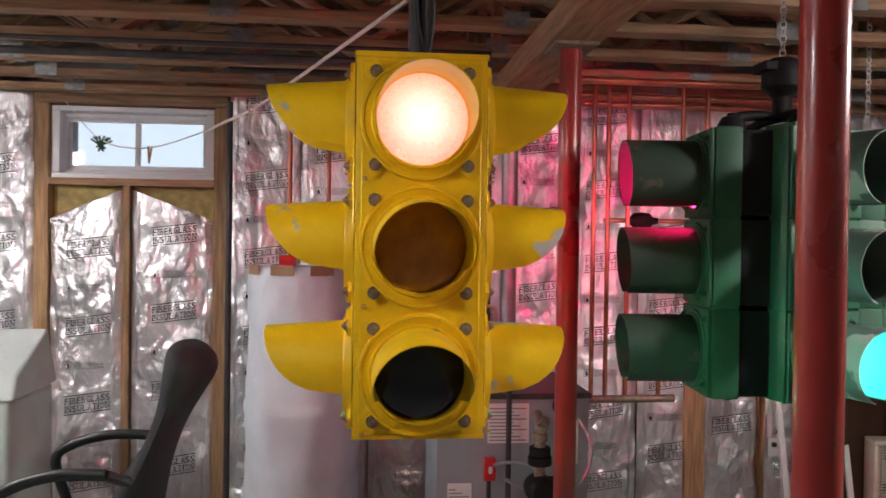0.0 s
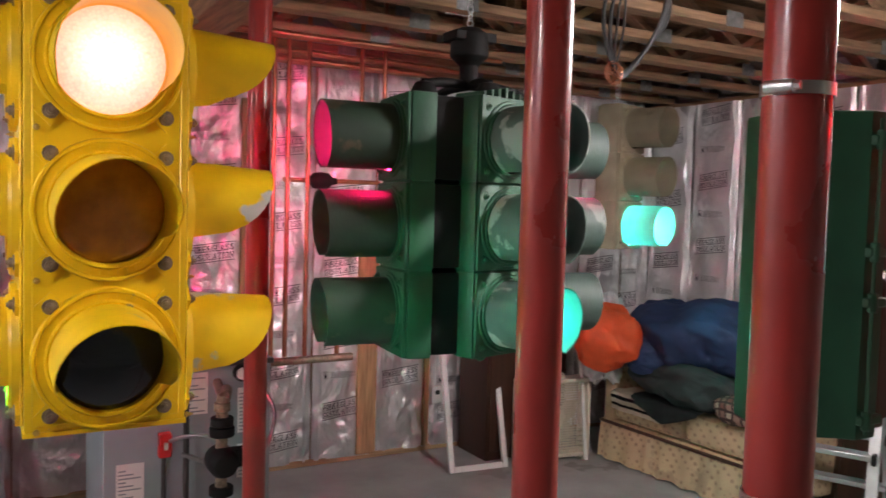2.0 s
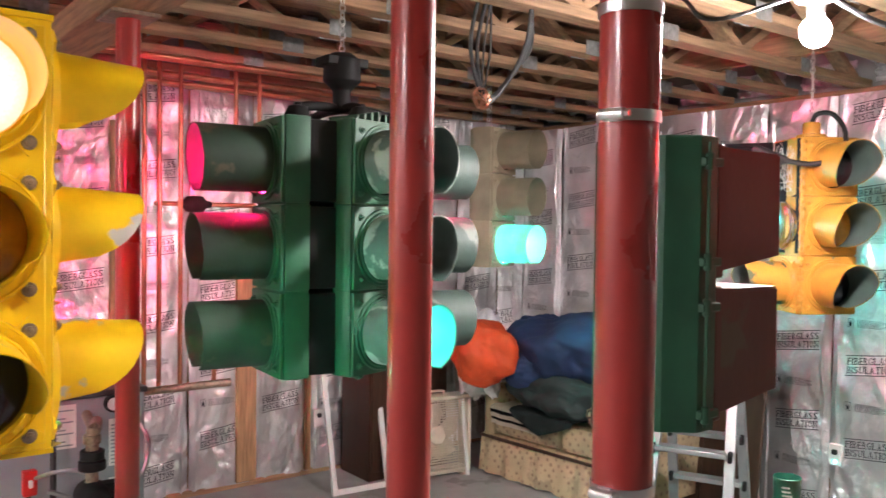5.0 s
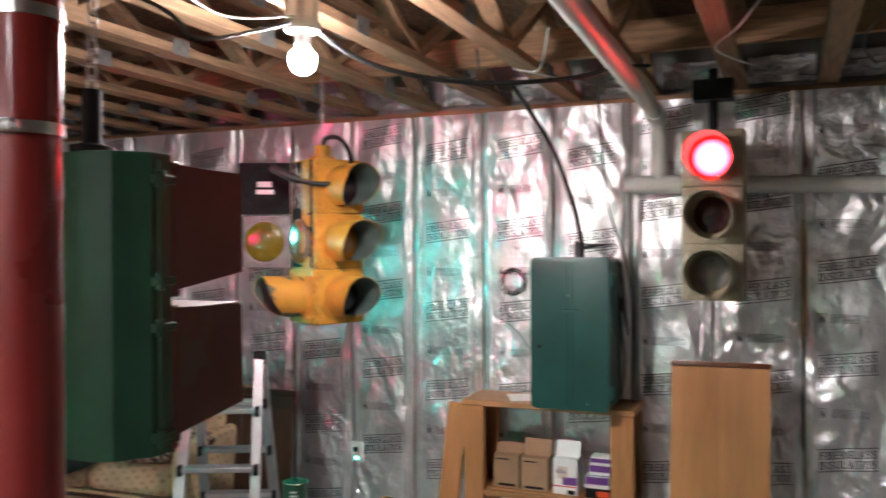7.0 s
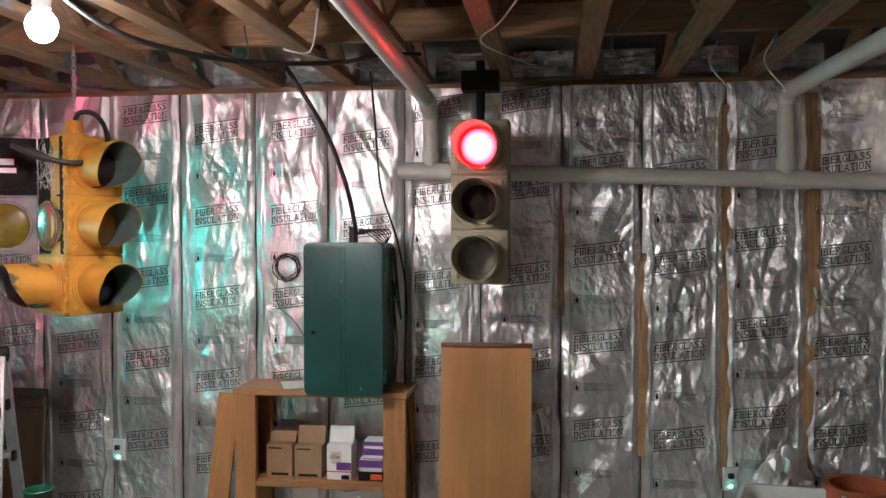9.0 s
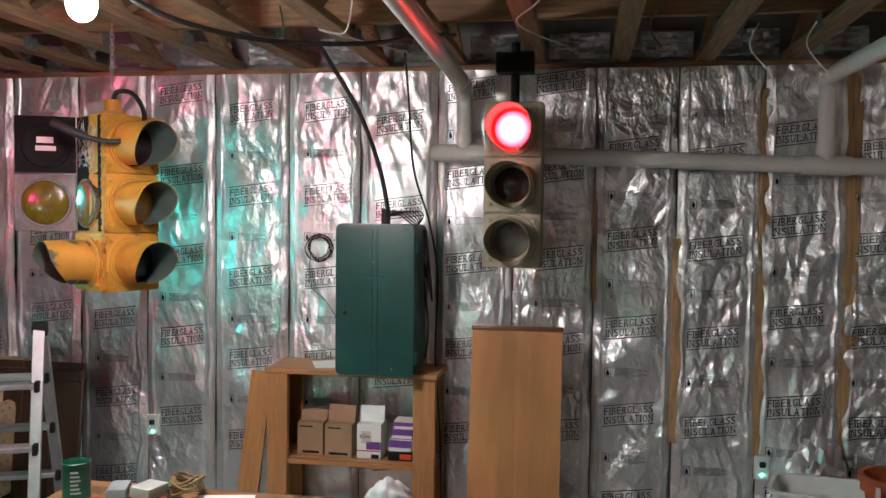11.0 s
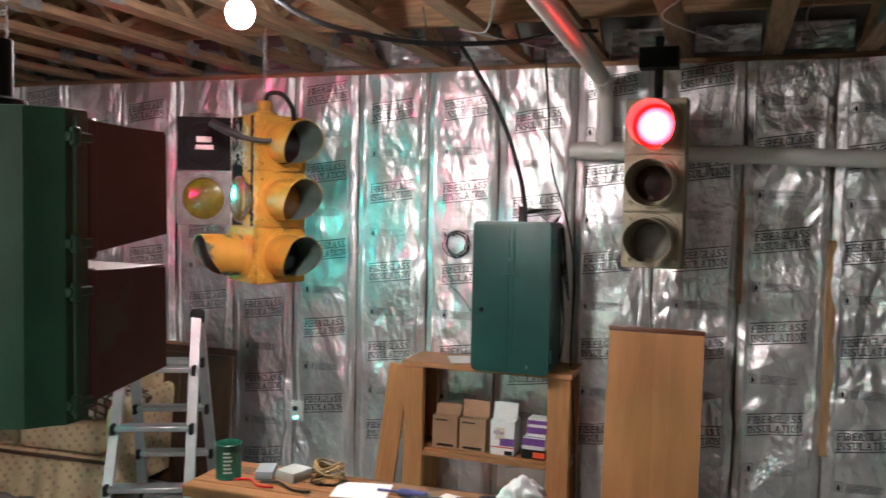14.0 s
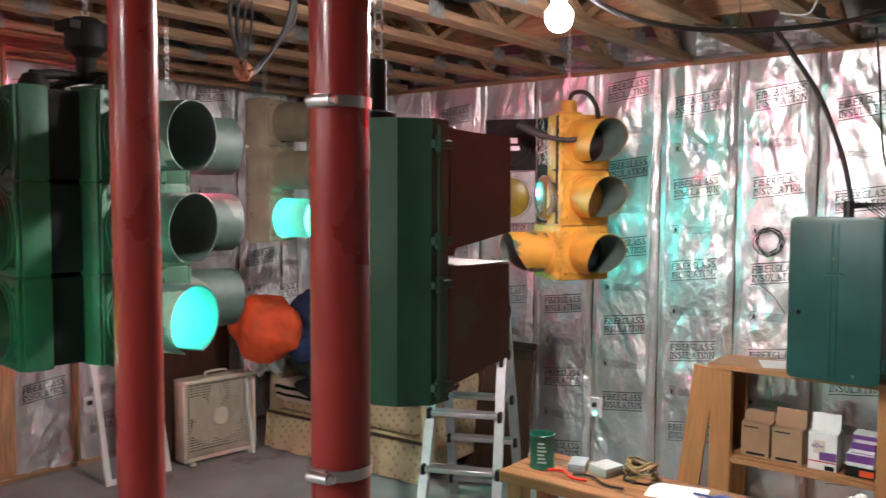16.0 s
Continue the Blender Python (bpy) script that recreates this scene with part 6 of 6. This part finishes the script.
fr = empty("leaning_screen", pose(2.68, 4.36, 0, -15, 0, -5), "white wooden screen frame leaning on the cabinet", "frame")
for nm, a in (("stile", (-0.20, -0.165, 0, 0.02, 0.0, 0.95)), ("stile", (0.165, 0.20, 0, 0.02, 0.0, 0.95)), ("rail", (-0.164, 0.164, 0, 0.02, 0.0, 0.035)), ("rail", (-0.164, 0.164, 0, 0.02, 0.915, 0.95))):
    part(nm, bbox(*a, 0.002, 1), M_white, fr)
bc = empty("brown_cabinet", pose(3.02, 4.47, 0), "low dark brown wooden cabinet against the wall", "cabinet")
part("body", bbox(-0.22, 0.40, 0.02, 0.36, 0.0, 0.98, 0.004, 1), M_dkwood, bc)
for x0, x1 in ((-0.21, 0.085), (0.093, 0.39)):
    d = part("door", bbox(x0, x1, 0.0, 0.018, 0.06, 0.95, 0.004, 1), M_dkwood, bc)
bm = bmesh.new()
tube(bm, [(3.42, 4.25, 0.0), (3.40, 4.34, 0.86)], 0.013, 8)
thing("white_pole", bm, M_white, "white pole leaning behind the fan", "pole")

# ---- boiler corner ----
bo = empty("boiler", pose(0.80, 3.70, 0), "grey sheet-steel heating boiler with paper labels", "boiler")
part("jacket", bbox(-0.36, 0.34, 0.0, 0.60, 0.03, 0.90, 0.008, 2), M_grey, bo)
part("lid", bbox(-0.37, 0.35, -0.01, 0.61, 0.901, 0.925, 0.004, 1), M_iron, bo)
for x in (-0.3, 0.28):
    part("foot", bbox(x - 0.03, x + 0.03, 0.05, 0.5, 0, 0.029, 0.002, 1), M_iron, bo)
for x0, x1, z0, z1 in ((-0.13, 0.06, 0.70, 0.88), (0.19, 0.29, 0.60, 0.80), (0.19, 0.28, 0.40, 0.55), (-0.31, -0.2, 0.35, 0.52)):
    bm = bmesh.new()
    box(bm, x0, x1, -0.003, -0.0008, z0, z1)
    lab = part("label_sheet", bm, M_paper, bo, "white printed instruction sheet")
    bm = bmesh.new()
    rows = int((z1 - z0) / 0.016)
    for k in range(rows - 1):
        box(bm, x0 + 0.008, x1 - 0.012 - 0.03 * (k % 3), -0.0042, -0.0032, z0 + 0.010 + 0.016 * k, z0 + 0.016 + 0.016 * k)
    part("print", bm, M_grey, lab, "grey lines of print")
bm = bmesh.new()
tube(bm, smoothline([(0.845, 3.40, 0.22), (0.845, 3.40, 0.78), (0.86, 3.42, 0.83), (0.90, 3.55, 0.83)], 5), 0.024, 14)
cp = empty("circulator_pump", pose(0, 0, 0), "black circulator pump with brass valves on an iron pipe", "pump")
part("pipe", bm, M_rust, cp)
for z, r, mm, nm in ((0.74, 0.045, M_black, "flange"), (0.70, 0.05, M_black, "flange"), (0.46, 0.048, M_black, "flange"), (0.34, 0.04, M_brass, "valve"), (0.80, 0.032, M_rust, "union")):
    bm = bmesh.new()
    lathe(bm, [(0, -0.018), (r, -0.018), (r, 0.018), (0, 0.018)], 20, Matrix.Translation((0.845, 3.40, z)))
    part(nm, bevelled(bm, 0.003, 1), mm, cp)
bm = bmesh.new()
lathe(bm, [(0, -0.07), (0.05, -0.07), (0.06, -0.05), (0.06, 0.03), (0.045, 0.07), (0, 0.075)], 24, Matrix.Translation((0.845, 3.39, 0.58)) @ Matrix.Rotation(radians(90), 4, "X"))
box(bm, 0.845, 0.98, 3.37, 3.43, 0.555, 0.625)
part("motor", bevelled(bm, 0.003, 1), M_black, cp)
bm = bmesh.new()
tube(bm, [(0.845, 3.40, 0.34), (0.80, 3.36, 0.34)], 0.012, 8)
tube(bm, [(0.80, 3.34, 0.34), (0.80, 3.37, 0.34)], 0.03, 14)
part("valve_handle", bm, M_redp, cp, "red valve wheel")
ga = empty("pressure_gauge", pose(1.0, 3.69, 0.87), "small round pressure gauge on the boiler", "gauge")
bm = bmesh.new()
lathe(bm, [(0, 0.03), (0.026, 0.03), (0.03, 0.034), (0.036, 0.03), (0.036, 0.0)], 24, Matrix.Rotation(radians(90), 4, "X"))
part("case", bm, M_black, ga)
bm = bmesh.new()
lathe(bm, [(0, 0.0315), (0.027, 0.0315)], 24, Matrix.Rotation(radians(90), 4, "X"))
part("dial", bm, M_paper, ga)
sw = empty("emergency_switch", pose(0.672, 3.64, 0.60), "bright red emergency switch on a conduit", "switch")
part("plate", bbox(-0.026, 0.026, -0.02, 0.02, -0.05, 0.05, 0.004, 1), M_redp, sw)
part("toggle", bbox(-0.008, 0.008, -0.034, -0.0205, -0.014, 0.016, 0.003, 1), M_white, sw)
pipe("conduit", [(0.672, 3.66, 0.0), (0.672, 3.66, 0.55)], 0.010, M_iron, "dark conduit below the red switch", group="conduits")
cord("conduit", [(1.08, 3.66, 0.82), (1.12, 3.58, 0.7), (1.05, 3.52, 0.56), (0.9, 3.5, 0.52), (0.72, 3.55, 0.58)], 0.009, M_alu, "flexible metal conduit curving before the boiler", "conduit", "conduits")
cord("conduit", [(0.69, 3.62, 0.62), (0.74, 3.52, 0.66), (0.82, 3.48, 0.66), (0.9, 3.45, 0.60)], 0.008, M_alu, "flexible metal conduit from the red switch", "conduit", "conduits")
# air separator between the risers
sep = empty("air_separator", pose(1.53, 4.15, 1.73), "black cast air separator on a copper line", "valve")
bm = bmesh.new()
lathe(bm, [(0, -0.085), (0.016, -0.085), (0.020, -0.06), (0.040, -0.04), (0.044, 0.0), (0.040, 0.04), (0.020, 0.06), (0.016, 0.085), (0, 0.085)], 24, Matrix.Rotation(radians(90), 4, "Y"))
part("casting", bm, M_black, sep)
bm = bmesh.new()
tube(bm, [(0.08, 0, 0), (0.33, 0, 0)], 0.0115, 10)
tube(bm, [(-0.20, 0, 0), (-0.08, 0, 0)], 0.0115, 10)
part("line", bm, M_copper, sep, "copper line through the separator")

# wrapped water heater
wh = empty("water_heater", pose(-0.20, 4.36, 0), "tall water heater wrapped in white insulation blanket", "water heater")
bm = bmesh.new()
nz, na = 60, 72
rings = []
for j in range(nz + 1):
    z = 1.47 * j / nz
    ring = []
    for i in range(na):
        a = 2 * math.pi * i / na
        q = Vector((math.cos(a) * 1.2, math.sin(a) * 1.2, z * 2.0))
        r = 0.285 + 0.016 * noise.noise(q * 1.6) + 0.012 * abs(noise.noise(q * 3.5)) + (0.02 if z < 0.78 else 0.0) * (0.5 + 0.5 * math.sin(a * 3))
        if z > 1.43:
            r -= (z - 1.43) * 0.5
        ring.append(bm.verts.new((r * math.cos(a), r * math.sin(a), z)))
    rings.append(ring)
for a, b in zip(rings, rings[1:]):
    for i in range(na):
        bm.faces.new((a[i], a[(i + 1) % na], b[(i + 1) % na], b[i]))
bm.faces.new(rings[-1])
part("blanket", bm, M_wrap, wh, smooth=70)
for a in (0.3, -1.2, -1.9, -2.6):
    bm = bmesh.new()
    box(bm, -0.06, 0.06, -0.002, 0.002, -0.03, 0.02, Matrix.Rotation(a + math.pi / 2, 4, "Z") @ Matrix.Translation((0, -0.283, 1.462)))
    part("tape", bm, M_card, wh, "brown tape at the blanket's top edge")
bm = bmesh.new()
tube(bm, [(-0.08, 0, 1.46), (-0.08, 0, 2.37)], 0.011, 10)
part("water_pipe", bm, M_copper, wh)
bm = bmesh.new()
tube(bm, [(0.12, 0, 1.46), (0.12, 0, 2.37)], 0.011, 10)
part("water_pipe", bm, M_copper, wh)
bm = bmesh.new()
tube(bm, [(-0.12, -0.1, 1.50), (-0.04, -0.1, 1.50)], 0.03, 12)
part("valve_knob", bm, M_redp, wh)

# office chair
ch = empty("office_chair", pose(-0.65, 2.98, 0), "dark fabric office chair with a high back", "chair")
bm = bmesh.new()
spine = [(-0.06, 0.50), (-0.045, 0.62), (0.0, 0.78), (0.06, 0.92), (0.115, 1.06), (0.15, 1.17), (0.155, 1.245)]
sp = smoothline([(x, 0, z) for x, z in spine], 6)
nsec = 20
rings = []
for i, p in enumerate(sp):
    k = i / (len(sp) - 1)
    hw = 0.23 * (1 - 0.55 * max(0, (k - 0.8) / 0.2) ** 2) * (0.8 + 0.2 * min(1, k * 3))
    th = 0.08 * (1 - 0.5 * max(0, (k - 0.85) / 0.15) ** 2) * (0.8 + 0.25 * math.sin(k * 9))
    rings.append([bm.verts.new((p.x + th * math.cos(a), hw * math.sin(a) * (1 - 0.12 * math.cos(a) ** 2), p.z - 0.3 * th * math.cos(a))) for a in [2 * math.pi * q / nsec for q in range(nsec)]])
for a, b in zip(rings, rings[1:]):
    for q in range(nsec):
        bm.faces.new((a[q], a[(q + 1) % nsec], b[(q + 1) % nsec], b[q]))
bm.faces.new(rings[0])
bm.faces.new(rings[-1])
part("backrest", bm, M_chair, ch, smooth=70)
part("seat", cushion(-0.52, -0.04, -0.25, 0.25, 0.43, 0.53, 0.04), M_chair, ch)
for y in (-0.27, 0.27):
    bm = bmesh.new()
    tube(bm, smoothline([(-0.06, y, 0.86), (-0.2, y, 0.862), (-0.33, y, 0.83), (-0.40, y, 0.77), (-0.36, y, 0.62), (-0.3, y, 0.46)], 6), 0.019, 10)
    part("armrest", bm, M_blackp, ch)
    bm = bmesh.new()
    tube(bm, [(-0.06, y, 0.86), (0.0, y * 0.8, 0.82)], 0.018, 8)
    part("arm_bracket", bm, M_blackp, ch)
bm = bmesh.new()
tube(bm, [(-0.28, 0, 0.10), (-0.28, 0, 0.43)], 0.03, 14)
part("column", bm, M_black, ch)
for k in range(5):
    a = 2 * math.pi * k / 5
    bm = bmesh.new()
    tube(bm, [(-0.28, 0, 0.11), (-0.28 + 0.28 * math.cos(a), 0.28 * math.sin(a), 0.065)], [0.028, 0.018], 8)
    part("base_leg", bm, M_black, ch)
    bm = bmesh.new()
    tube(bm, [(-0.28 + 0.28 * math.cos(a) - 0.02 * math.sin(a), 0.28 * math.sin(a) + 0.02 * math.cos(a), 0.03), (-0.28 + 0.28 * math.cos(a) + 0.02 * math.sin(a), 0.28 * math.sin(a) - 0.02 * math.cos(a), 0.03)], 0.029, 14)
    part("caster", bm, M_black, ch)

# softener by the window wall
sf = empty("water_softener", pose(-1.60, 3.86, 0), "pale grey-green plastic water softener with a sloped lid", "softener")
part("tank", bbox(-0.22, 0.22, -0.2, 0.3, 0.0, 0.91, 0.03, 3), M_bin, sf)
bm = bmesh.new()
vs = [(-0.23, -0.21, 0.91), (0.235, -0.21, 0.91), (0.235, 0.31, 0.91), (-0.23, 0.31, 0.91), (-0.2, -0.10, 1.0), (0.2, -0.10, 1.0), (0.2, 0.28, 1.17), (-0.2, 0.28, 1.17)]
a = [bm.verts.new(v) for v in vs]
for f in ((3, 2, 1, 0), (4, 5, 6, 7), (0, 1, 5, 4), (1, 2, 6, 5), (2, 3, 7, 6), (3, 0, 4, 7)):
    bm.faces.new([a[i] for i in f])
part("lid", bevelled(bm, 0.015, 3), M_bin, sf)
